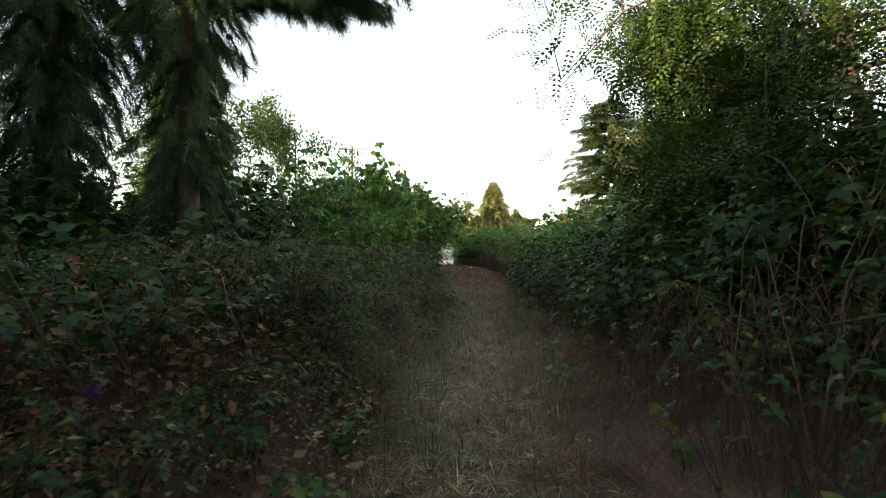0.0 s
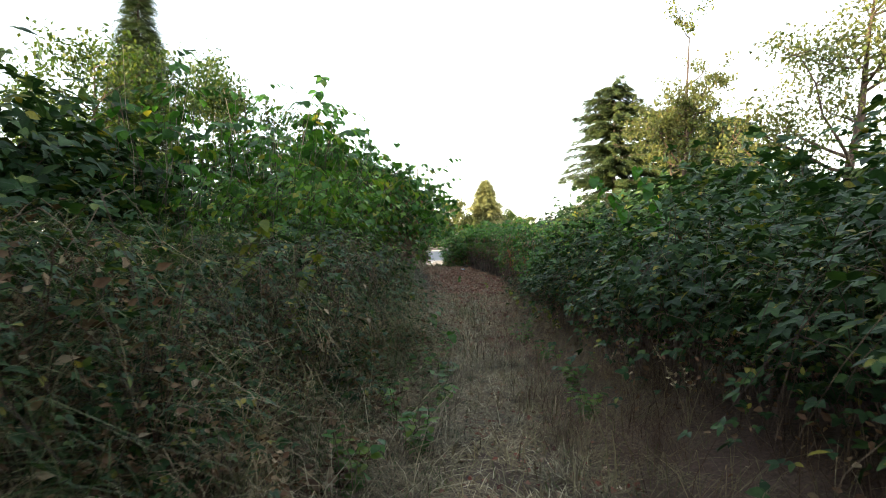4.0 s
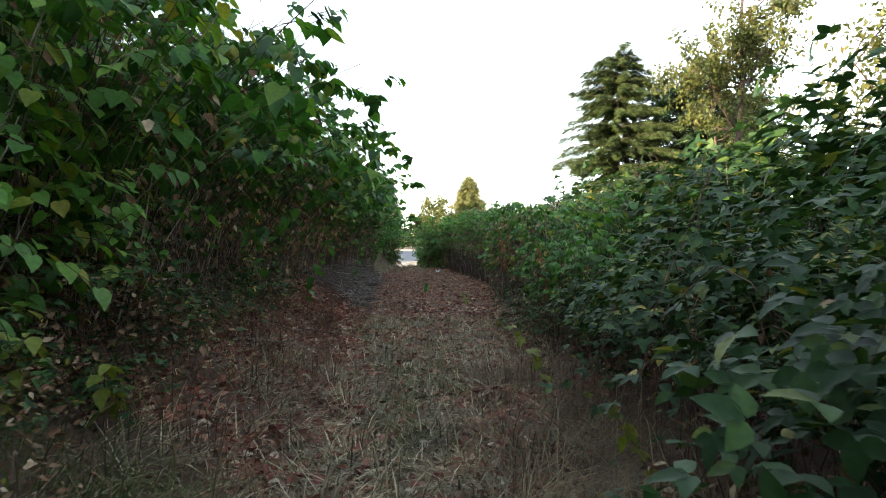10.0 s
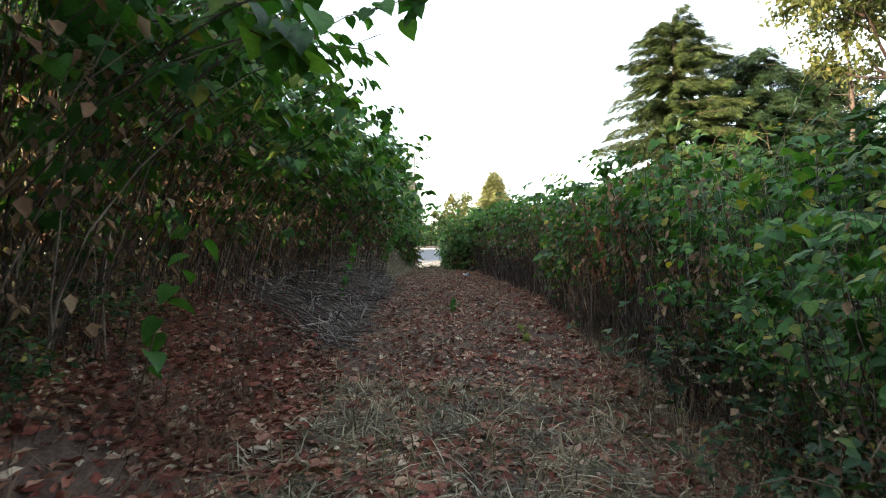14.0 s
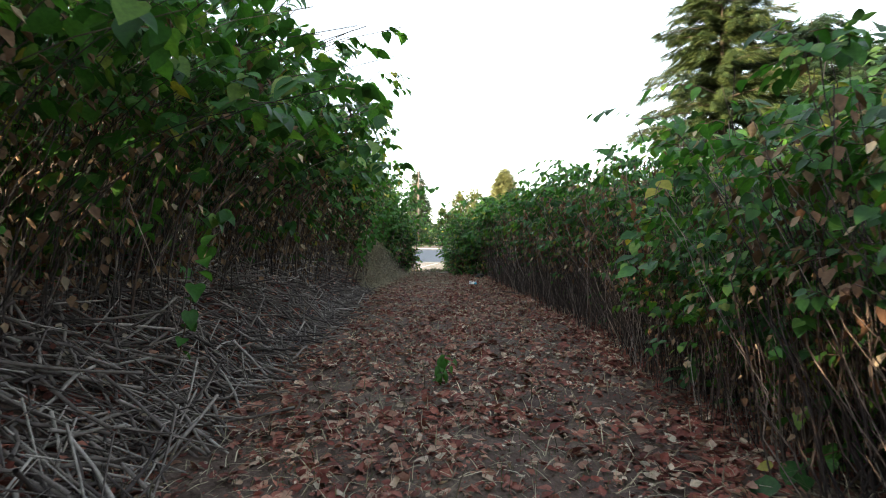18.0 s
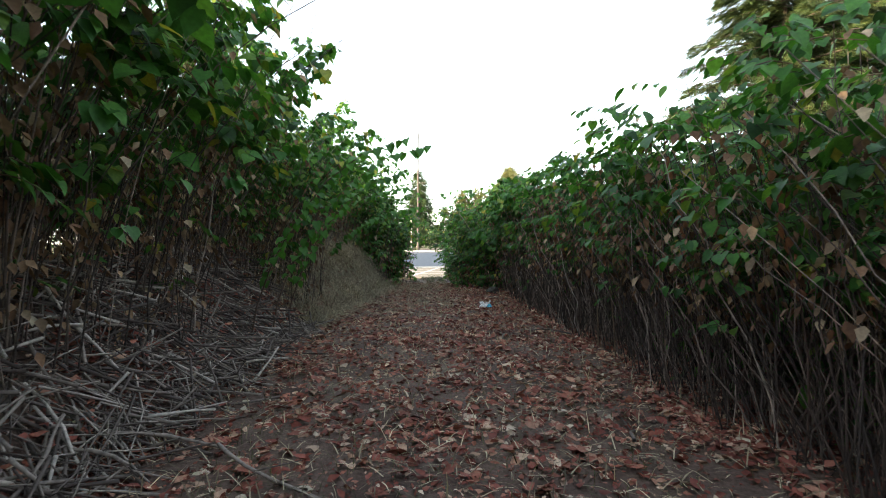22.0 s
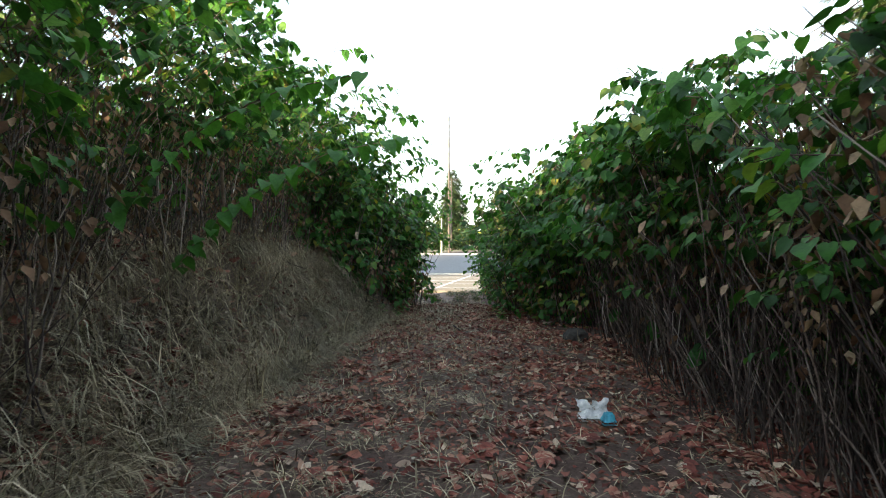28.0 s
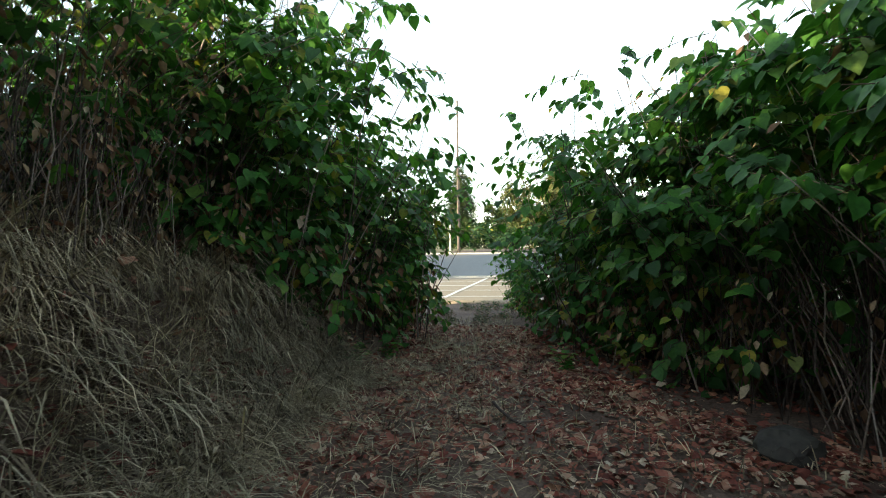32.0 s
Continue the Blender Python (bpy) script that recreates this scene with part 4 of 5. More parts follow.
# ---- trees ----
def conifer(name, at, high, radius, label, low=0.1, sprays=2600, spray=0.9, droop=0.35, tilt=0.5, mat=None, taper=1.0, skirt=None, boughs=(), tier=0.0, crest=0.05):
    root = thing(name, label, "tree", at=at)
    zs = np.linspace(-0.2, high, 9)
    part("trunk", [tubes(np.stack([0 * zs, 0 * zs, zs], 1)[None], (0.02 * high * (1 - zs / high * 0.95))[None], 8)], M_BARK, root)
    nb = int(high * 15)
    t = np.sort(rnd(0, 1, nb)) ** 0.9
    z = high * (low + (0.985 - low) * t)
    if tier:
        z = np.round(z / tier) * tier + rnd(-0.38, 0.38, nb) * tier
    ln = radius * ((1 - t) ** taper * (1 - crest) + crest) * rnd(0.5 if tier else 0.6, 1.12, nb) * (1 if skirt is None else np.interp(z, *skirt))
    ang = np.arange(nb) * 2.4 + rnd(-0.3, 0.3, nb)
    droop = np.full(nb, droop)
    for i, (a, length, up) in enumerate(boughs):
        ang[i], ln[i], z[i], droop[i] = a, length, up, 0.22
    s = np.linspace(0, 1, 5)
    line = np.stack([np.cos(ang)[:, None] * ln[:, None] * s, np.sin(ang)[:, None] * ln[:, None] * s, z[:, None] + ln[:, None] * (0.12 * s - droop[:, None] * s * s)], -1)
    part("branchwork", [tubes(line, (0.012 * ln + 0.01)[:, None] * (1 - 0.8 * s), 4)], M_BARK, root, kind="stuff")
    weight = ln.copy()
    weight[:len(boughs)] *= 2.0
    i = RNG.choice(nb, sprays, p=weight / weight.sum())
    w = (rnd(0.01, 1, sprays) ** 0.78)[:, None]
    p = np.stack([np.cos(ang[i]) * ln[i] * w[:, 0], np.sin(ang[i]) * ln[i] * w[:, 0], z[i] + ln[i] * (0.12 * w[:, 0] - droop[i] * w[:, 0] ** 2) + rnd(-0.35, 0.35, sprays) * spray], 1)
    side = np.stack([-np.sin(ang[i]), np.cos(ang[i]), np.zeros(sprays)], 1)
    out = np.stack([np.cos(ang[i]), np.sin(ang[i]), np.zeros(sprays)], 1)
    ax = out + side * rnd(-1.1, 1.1, (sprays, 1)) + np.array([0, 0, -tilt]) * rnd(0.0, 1.6, (sprays, 1))
    part("foliage", [place(SPRAY, p, ax, np.array([0, 0, 1.0]) + rnd(-0.6, 0.6, (sprays, 3)), spray * rnd(0.6, 1.2, sprays))], mat or M_NEEDLE, root, kind="stuff")
    return root


def leafy_tree(name, at, high, crown, label, leaf_n, size, mat, bark, limbs=14, first=0.3, shape=None, trunk_r=0.12, spread=1.0, lean=(0, 0), clump=0.55, droop=0.0, clear=None):
    """Trunk, limbs, twigs and clumped leaves."""
    root = thing(name, label, "tree", at=at)
    s = np.linspace(0, 1, 8)
    wob = np.cumsum(rnd(-0.03, 0.03, (8, 2)) * high * 0.4, axis=0)
    trunk = np.stack([lean[0] * s ** 1.5 + wob[:, 0], lean[1] * s ** 1.5 + wob[:, 1], -0.2 + (0.9 * high + 0.2) * s], 1)
    part("trunk", [tubes(trunk[None], (trunk_r * (1 - 0.8 * s))[None], 8)], bark, root)
    f = rnd(first, 1.0, limbs)
    b = np.stack([np.interp(f, s, trunk[:, c]) for c in range(3)], 1)
    ang = np.arange(limbs) * 2.4 + rnd(-0.5, 0.5, limbs)
    ln = crown * rnd(0.55, 1.1, limbs) * (1.15 - 0.6 * f)
    u = np.linspace(0, 1, 6)
    up = rnd(0.25, 0.8, limbs)
    line = b[:, None] + np.stack([np.cos(ang)[:, None] * ln[:, None] * u, np.sin(ang)[:, None] * ln[:, None] * u, (ln * up)[:, None] * u ** 1.2 - (ln * droop)[:, None] * u ** 2.5], -1)
    line[:, 1:] += np.cumsum(rnd(-0.05, 0.05, (limbs, 5, 3)) * ln[:, None, None], axis=1)
    ok = np.arange(limbs)
    if clear is not None:
        ok = np.nonzero(clear(line[:, -1] + np.array(root.matrix_basis.translation) - np.array([0.7, 0, 0])))[0]
    lr = (trunk_r * 0.45 * (1 - 0.5 * f))[:, None] * (1 - 0.85 * u)
    for i in ok:
        part("limb", [tubes(line[i:i + 1], lr[i:i + 1], 5)], bark, root)
    tw = limbs * 7
    i = ok[RNG.integers(0, len(ok), tw)]
    j = RNG.integers(2, 6, tw)
    p0 = line[i, j]
    d = unit(rnd(-1, 1, (tw, 3)) + np.array([0, 0, 0.25])) * (crown * rnd(0.15, 0.4, tw))[:, None] * spread
    v = np.linspace(0, 1, 4)
    tl = p0[:, None] + d[:, None] * v[None, :, None]
    part("twigwork", [tubes(tl, np.full((tw, 1), trunk_r * 0.1) * (1 - 0.8 * v), 3)], bark, root, kind="stuff")
    c = RNG.integers(0, tw, leaf_n)
    p = p0[c] + d[c] * rnd(0.2, 1.15, (leaf_n, 1)) + RNG.normal(0, 1, (leaf_n, 3)) * clump * crown * 0.12
    if clear is not None:
        p = p[clear(p + np.array(root.matrix_basis.translation))]
        leaf_n = len(p)
    ax = rnd(-1, 1, (leaf_n, 3)) + np.array([0, 0, -0.5])
    part("crown", [place(shape or DIAMOND, p, ax, rnd(-0.7, 0.7, (leaf_n, 3)) + np.array([0, 0, 1.0]), size * rnd(0.6, 1.3, leaf_n))], mat, root, kind="stuff")
    return root


conifer("spruce_tree", spot(16.2, 56.4), 18.2, 7.1, "broad green spruce with sunlit layered branches and a blunt top", 0.03, 52000, 0.62, 0.22, 0.55, taper=0.62, mat=M_SPRUCE, tier=1.15, crest=0.2)
conifer("fir_tree", spot(22.8, 58.5), 16.4, 7.0, "dark broad fir beside the spruce", 0.05, 34000, 0.72, 0.25, 0.6, taper=0.38, mat=M_FIR, crest=0.16)
conifer("fir_tree", spot(28.6, 60), 15.6, 7.5, "dark broad fir behind the hedge", 0.05, 26000, 0.75, 0.25, 0.6, taper=0.42, mat=M_FIR, crest=0.16)
leafy_tree("madrone_tree", spot(12.6, 33), 14, 3.2, "sparse sunlit madrone with dark peeling limbs", 11000, 0.18, M_AUTUMN, M_RED_BARK, 22, 0.4, trunk_r=0.17, clump=0.3, spread=1.3)
leafy_tree("dead_tree", spot(12.5, 34.6), 9.6, 1.7, "bare grey dead tree with forked top", 120, 0.1, M_AUTUMN, M_BARK, 9, 0.55, trunk_r=0.11)
leafy_tree("madrone_tree", spot(15.6, 26.5), 13, 5.0, "large golden-lit madrone with reddish trunk", 13000, 0.19, M_AUTUMN, M_RED_BARK, 18, 0.2, trunk_r=0.25, lean=(1.5, 0))
leafy_tree("maple_tree", spot(-9.0, 28.5), 8.2, 3.6, "green broadleaf tree with sunlit top behind the bank", 12000, 0.19, M_TREELEAF, M_BARK, 18, 0.12)
leafy_tree("maple_tree", spot(-12.5, 24), 8.2, 3.8, "broad green tree with yellowish sunlit crown", 12000, 0.19, M_TREELEAF, M_BARK, 18, 0.12)
conifer("fir_tree", spot(-29.5, 55), 28.0, 6.2, "dark fir standing behind the bank", 0.05, 11000, 1.5)
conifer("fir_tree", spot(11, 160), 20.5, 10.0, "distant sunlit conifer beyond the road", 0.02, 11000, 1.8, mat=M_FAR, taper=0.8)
leafy_tree("autumn_tree", spot(2, 150), 13, 6.5, "distant orange-tinted broadleaf tree", 7000, 0.7, M_AUTUMN, M_BARK, 14, 0.1)
conifer("fir_tree", spot(-14.3, 190), 24, 8.0, "distant dark conifer beyond the road", 0.05, 4000, 2.4)

# hanging conifers and locusts over the start
# first three cedars are in view; the others are unseen, sized to shade the start
for x, y, r, h, cnt, k in ((-4.76, 9.06, 0.95, 13, 15000, 0.36), (-7.0, 8.8, 1.2, 14, 15000, 0.38), (-10.6, 13.5, 1.5, 13, 5000, 0.5), (-7.2, 3.0, 2.2, 10, 6000, 0.6), (-6.5, -2.5, 2.6, 5.0, 5000, 0.7), (-4.8, -4.8, 2.2, 4.8, 5000, 0.6), (-8.6, -6.4, 2.6, 5.4, 5000, 0.8), (-10.8, 6.0, 2.6, 6.6, 5000, 0.7), (-12, 2.0, 2.8, 6.2, 5000, 0.8), (-13.5, 8.5, 2.8, 6.2, 4000, 0.8), (-10.5, -2.0, 2.6, 6.0, 5000, 0.8)):
    # sun and shade put into the needles: lighter on the sunlit cedar, darker elsewhere
    conifer("cedar_tree", spot(x, y), h, r, "dark drooping cedar with hanging branches", 0.06, cnt, k, 0.9, 2.4, taper=0.25, mat=M_NEEDLE if x == -4.76 else M_FIR, skirt=([0, 4.5, 6, 13], [0.95, 0.9, 1.5, 1.6]), boughs=((0.0, 3.6, 5.5), (-0.15, 3.2, 5.8), (0.1, 2.7, 5.4), (0.2, 3.4, 5.8), (-0.05, 3.9, 5.85), (-0.25, 2.4, 5.5), (0.08, 3.3, 5.65)) if x == -4.76 else ())
def over_path(p):
    """Leaves hang low only to the side of the path."""
    return (p[:, 2] > 2.0 + 2.3 * np.maximum(0, 1.4 - p[:, 0])) & (p[:, 0] > -0.4) & (p[:, 1] < 8.0)


# the last locust is an unseen dense crown, added to shade the start
for x, y, h, r, n, lx in ((5.3, 6.6, 7.0, 4.6, 4200, -1.6), (4.9, 4.6, 6.5, 4.8, 3200, -1.8), (5.4, 0.5, 7.5, 4.4, 2200, -1.2), (8.2, 6.0, 8.0, 4.0, 1200, 0.0), (4.6, -2.6, 8.0, 5.2, 14000, -1.2)):
    leafy_tree("locust_tree", spot(x, y), h, r, "black locust with feathery drooping leaves over the path", n, 0.32, M_LOCUST, M_BARK, 22, 0.2, PINNATE, lean=(lx, -0.5), clump=0.55, droop=0.6, clear=over_path)


for x, y, h, n in ((3.1, 6.9, 4.7, 3600), (3.0, 6.3, 4.2, 2400), (3.9, 6.2, 4.6, 300), (3.0, 5.0, 3.4, 500), (3.9, 3.8, 4.6, 400), (3.4, 2.0, 4.4, 600), (2.5, 1.1, 4.6, 400), (4.9, 7.0, 5.5, 500)):
    leafy_tree("locust_sapling", spot(x, y), h, 1.8, "young black locust, dark feathery leaves down to the brambles", n, 0.3, M_LOCUST, M_BARK, 16, 0.12, PINNATE, trunk_r=0.04, clump=0.9, droop=0.4, clear=over_path)


# unseen cedars behind and beside the start, added to hold off sky light
screen_cedars = [conifer("cedar_tree", None, h, 3.4, "unseen cedar added around the path's start to block sky light", 0.02, 3200, 1.1, 0.6, 1.5, taper=0.3) for h in (12, 14)]
scatter_things(screen_cedars, [spot(x, y, a, 0.46 if x < -4 else 1.0) for x, y, a in ((-11, -8, 0), (-7, -10, 40), (-3, -9, 80), (1, -10, 120), (5, -9, 160), (9, -8.5, 200), (13, -8, 240), (12, -3, 280), (11.5, 2, 320), (4, -6.5, 90), (-12, -4, 20), (-2, -6.5, 60), (10.5, 5.5, 50), (7.5, -5, 10), (1.8, -4.2, 200), (3.9, -2.6, 250), (-0.9, -4.6, 300), (-3.0, -3.6, 100), (8.0, -1.0, 0), (8.6, 2.6, 70), (5.2, -4.2, 30))])
leafy_tree("maple_sapling", spot(-2.95, 43.6), 4.3, 1.0, "thin sapling with drooping green leaves on the mound", 700, 0.13, M_KNOT, M_STEM, 12, 0.35, HEART, 0.025)


# ---- lot, road, pole ----
def sheet(name, x0, x1, y0, y1, up, mat, label, category):
    nx, ny = 24, 14
    X, Y = np.meshgrid(np.linspace(x0, x1, nx), np.linspace(y0, y1, ny))
    v = np.stack([X.ravel(), Y.ravel(), (height(0 * X - 1, Y) + up).ravel()], 1)
    lo = v - np.array([0, 0, 0.15])
    q = (np.arange(ny - 1)[:, None] * nx + np.arange(nx - 1)).ravel()
    f = np.stack([q, q + 1, q + nx + 1, q + nx], 1)
    rim = np.concatenate([np.arange(nx), np.arange(1, ny) * nx + nx - 1, (ny - 1) * nx + np.arange(nx - 2, -1, -1), np.arange(ny - 2, 0, -1) * nx])
    r2 = np.roll(rim, -1)
    side = np.stack([rim + len(v), r2 + len(v), r2, rim], 1)
    ob = new(name, mesh_of(name, [(np.concatenate([v, lo]), np.concatenate([f, side]))], mat))
    return tagged(ob, label, category, kind="structure")


sheet("parking_lot", -40, 40, 58.5, 71.5, 0.03, M_LOT, "parking lot asphalt with warm sunlight put into its colour", "parking lot")
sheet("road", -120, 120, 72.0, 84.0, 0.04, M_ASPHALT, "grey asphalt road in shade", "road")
sheet("kerb", -120, 120, 71.5, 72.0, 0.12, M_CONCRETE, "pale concrete kerb", "kerb")
sheet("far_kerb", -120, 120, 84.0, 84.4, 0.16, M_CONCRETE, "pale concrete kerb", "kerb")


def flat_strip(name, corners, up, mat, label, category):
    """A thin strip laid on the lot or road between two ends, with a width."""
    (x0, y0), (x1, y1), w = corners
    n = 10
    t = np.linspace(0, 1, n)
    d = unit(np.array([x1 - x0, y1 - y0]))
    nx, ny = -d[1] * w / 2, d[0] * w / 2
    X = np.concatenate([x0 + (x1 - x0) * t + nx, x0 + (x1 - x0) * t - nx])
    Y = np.concatenate([y0 + (y1 - y0) * t + ny, y0 + (y1 - y0) * t - ny])
    v = np.stack([X, Y, height(0 * X - 1, Y) + up], 1)
    q = np.arange(n - 1)
    ob = new(name, mesh_of(name, [(v, np.stack([q + n, q + n + 1, q + 1, q], 1))], mat))
    return tagged(ob, label, category, kind="structure")


for yy in (60.5, 63.0, 65.5, 68.0):
    flat_strip("lot_line", ((-14, yy - 0.6), (10, yy + 0.6), 0.14), 0.038, M_PAINT, "faded white parking stall line", "road marking")
flat_strip("lot_line", ((-2.6, 60.0), (-1.6, 70.5), 0.16), 0.046, M_PAINT, "faded white parking stall line", "road marking")
flat_strip("lot_line", ((-14, 70.6), (10, 70.9), 0.6), 0.05, M_CONCRETE, "pale strip along the lot's far edge", "road marking")


def post(name, x, y, high, r, mat, label, category, arm=0.0, arm_z=0.0):
    root = thing(name, label, category, at=spot(x, y))
    z = np.linspace(-0.1, high, 8)
    part("shaft", [tubes(np.stack([0 * z, 0 * z, z], 1)[None], (r * (1 - 0.35 * z / high))[None], 10)], mat, root)
    if arm:
        w = np.linspace(-arm / 2, arm / 2, 4)
        bar = part("crossarm", [tubes(np.stack([w, 0 * w - r, 0 * w + arm_z], 1)[None], np.full((1, 4), 0.06), 4)], mat, root)
        for u in (-0.46, -0.28, 0.28, 0.46):
            q = np.linspace(0, 0.16, 4)
            part("insulator", [tubes(np.stack([0 * q + u * arm, 0 * q - r, arm_z + 0.05 + q], 1)[None], np.array([[0.03, 0.045, 0.03, 0.01]]), 6)], M_CONCRETE, bar)
    return root


post("street_pole", -4.65, 86, 13.0, 0.115, M_POLE, "tall thin weathered pole beside the road", "pole")
post("marker_post", -5.3, 85.6, 3.4, 0.09, M_CONCRETE, "shorter pale post beside the tall pole", "post")
post("utility_pole", -10.0, 49.5, 10.6, 0.14, M_POLE, "wooden utility pole with a crossarm behind the bank", "pole", 2.7, 10.3)
post("utility_pole", -8.8, 130, 13.0, 0.16, M_POLE, "distant wooden utility pole with a crossarm", "pole", 2.8, 12.6)

# greenery beyond the road
protos = [bramble("roadside_shrub", None, 2.0, h, 12, 380, 0, "rounded green shrub beyond the road", "shrubs beyond the road", 0.34) for h in (1.9, 2.4)]
spots = [spot(x, 91 + rnd(-1, 3), rnd(0, 360), rnd(0.8, 1.3)) for x in np.arange(-26, 22, 2.6)]
scatter_things(protos, spots)
for x, y, h in ((-13, 118, 9), (-3, 125, 8), (-24, 120, 11), (16, 122, 8), (-34, 130, 12), (30, 120, 9)):
    leafy_tree("roadside_tree", spot(x, y), h, h * 0.42, "dark green tree beyond the road", 3500, 0.5, M_TREELEAF, M_BARK, 12, 0.1)
for x, y, h in ((-30, 210, 18), (-3, 205, 13), (24, 215, 16), (45, 190, 15)):
    conifer("fir_tree", spot(x, y), h, 6, "distant dark conifer beyond the road", 0.05, 2500, 2.2)

# ---- cut cane heaps ----
CANE_MESHES = []
for i in range(6):
    L = (0.5, 0.7, 0.9, 1.15, 0.6, 0.8)[i]
    s = np.linspace(-0.5, 0.5, 5)
    ln = np.stack([s * L, 0.03 * np.sin(s * 5 + i), 0.02 * np.cos(s * 4 + i)], 1)
    CANE_MESHES.append(mesh_of("cut_cane", [tubes(ln[None], np.full((1, 5), 0.0115) * (1 + 0.25 * np.cos(s * 40)), 6)], M_DRY))


def cane_heap(y0, y1, n, rest, out):
    yc = (y0 + y1) / 2
    xc = path_x(yc) - half_width(yc) - out
    root = thing("cane_heap", "heap of cut grey-brown knotweed canes lying on the bank", "cane heap", "cut canes on the bank", at=Matrix.Translation((xc, yc, float(height(xc, yc)))))
    inv = root.matrix_basis.inverted()

    def lay(cnt):
        y = rnd(y0, y1, cnt)
        x = path_x(y) - half_width(y) - out + 0.15 + rnd(-0.75, 0.75, cnt)
        up = rnd(0.05, 0.34, cnt) * np.clip(1.2 - np.abs(x - (path_x(y) - half_width(y) - out)), 0.2, 1)
        return x, y, height(x, y) + up, RNG.normal(-15, 48, cnt), RNG.normal(20, 16, cnt)

    for x, y, z, a, b in zip(*lay(n)):
        c = new("cane", CANE_MESHES[RNG.integers(0, 6)])
        c.parent = root
        c.matrix_basis = inv @ pose(x, y, z, 0, b, a)
    x, y, z, a, b = lay(rest)
    s = np.linspace(-0.5, 0.5, 4)
    ca, sa = np.cos(np.radians(a)), np.sin(np.radians(a))
    L = rnd(0.2, 0.95, rest)
    dz = -np.sin(np.radians(b))
    line = np.stack([x - xc, y - yc, z - root.matrix_basis.translation.z], 1)[:, None] + (s[None] * L[:, None])[..., None] * np.stack([ca, sa, dz], 1)[:, None]
    part("cane_debris", [tubes(line + rnd(-0.012, 0.012, line.shape), rnd(0.004, 0.009, (rest, 1)) * np.array([1.1, 1, 0.9, 0.7]), 4)], M_DRY, root, kind="stuff")


for y0, y1 in ((25.5, 27.6), (27.6, 29.7), (29.7, 31.8), (31.8, 33.9), (33.9, 36), (36, 38.4)):
    cane_heap(y0, y1, 120, 380, 0.6)

litter("leaf_litter", 8000, (23, 42), left_of_path(0.1, 1.7), 0.09, M_LITTER, CURL, "reddish fallen leaves caught on the cut canes", 1.1, 0.1)
# ---- fallen branches ----
for x, y, L, a, tilt, label in ((-1.5, 20.2, 1.9, -35, 12, "bare fallen branch on the leafy bank"), (-1.2, 20.8, 1.5, -20, 10, "bare fallen branch on the leafy bank"), (-1.7, 21.5, 1.6, -60, 22, "bare fallen branch on the leafy bank"),
                                (-1.0, 18.9, 1.2, 15, 8, "thin dry stick on the leafy bank"), (-0.4, 33.0, 1.1, -30, 5, "thick cut cane lying at the path's edge"), (2.0, 34.0, 1.0, 60, 3, "dry cane lying beside the hedge"),
                                (2.25, 41.95, 1.2, 15, -12, "pale bent cane leaning out of the hedge"), (1.3, 38.0, 0.87, 67, 0, "pale straight stick lying on the leaves"), (1.9, 38.4, 1.2, 120, 4, "dry cane lying beside the hedge"), (-2.9, 45.0, 1.6, -40, 10, "dry stick lying on the grassy mound"), (-2.4, 44.4, 1.3, -55, 14, "dry stick lying on the grassy mound"),
                                (-0.2, 46.3, 0.9, -50, 3, "dark stick lying among the leaves"), (-1.2, 53.2, 1.8, 10, 3, "dry branch lying across the path's mouth")):
    root = thing("fallen_branch", label, "branch", at=spot(x, y, a, 1, 0.07) @ pose(0, 0, 0, 0, tilt, 0))
    s = np.linspace(-0.5, 0.5, 7)
    part("stick", [tubes(np.stack([s * L, 0.06 * np.sin(s * 6 + x), 0.04 * np.cos(s * 5 + y)], 1)[None], (0.013 * (1 - 0.5 * (s + 0.5)))[None], 6)], M_DRY, root)
    for u, g in ((-0.1, 1), (0.2, -1)):
        q = np.linspace(0, 1, 4)
        part("side_twig", [tubes(np.stack([u * L + q * 0.22, 0.06 * math.sin(u * 6 + x) + g * q * 0.16, 0.04 * math.cos(u * 5 + y) + q * 0.08], 1)[None], (0.006 * (1 - 0.6 * q))[None], 5)], M_DRY, root)

# ---- loose things on the path ----
def crumpled(name, chunks_seed, w, d, h, mat, root):
    rg = np.random.default_rng(chunks_seed)
    n = 12
    u, v = np.meshgrid(np.linspace(-1, 1, n), np.linspace(-1, 1, n))
    edge = 1 - np.maximum(np.abs(u), np.abs(v)) ** 4
    X = u * w / 2 + rg.normal(0, w * 0.03, (n, n))
    Y = v * d / 2 + rg.normal(0, d * 0.03, (n, n))
    Z = np.abs(h * (0.25 + 0.75 * edge * rg.uniform(0.3, 1, (n, n)))) * edge + 0.01
    top = np.stack([X.ravel(), Y.ravel(), Z.ravel()], 1)
    bot = top * np.array([0.97, 0.97, 0.0]) + np.array([0, 0, -0.015])
    q = (np.arange(n - 1)[:, None] * n + np.arange(n - 1)).ravel()
    f = np.stack([q, q + 1, q + n + 1, q + n], 1)
    return part(name, [(np.concatenate([top, bot]), np.concatenate([f, f[:, ::-1] + n * n]))], mat, root)


bag = thing("crumpled_bag", "crumpled white and blue plastic bag on the leaves", "litter", at=spot(1.12, 42.2, 8, 1.0, 0.04))
rg = np.random.default_rng(3)
u, v = np.meshgrid(np.linspace(-1, 1, 13), np.linspace(0, 1, 7))
rim = 0.07 + 0.055 * np.abs(u) + 0.02 * np.sin(u * 9)
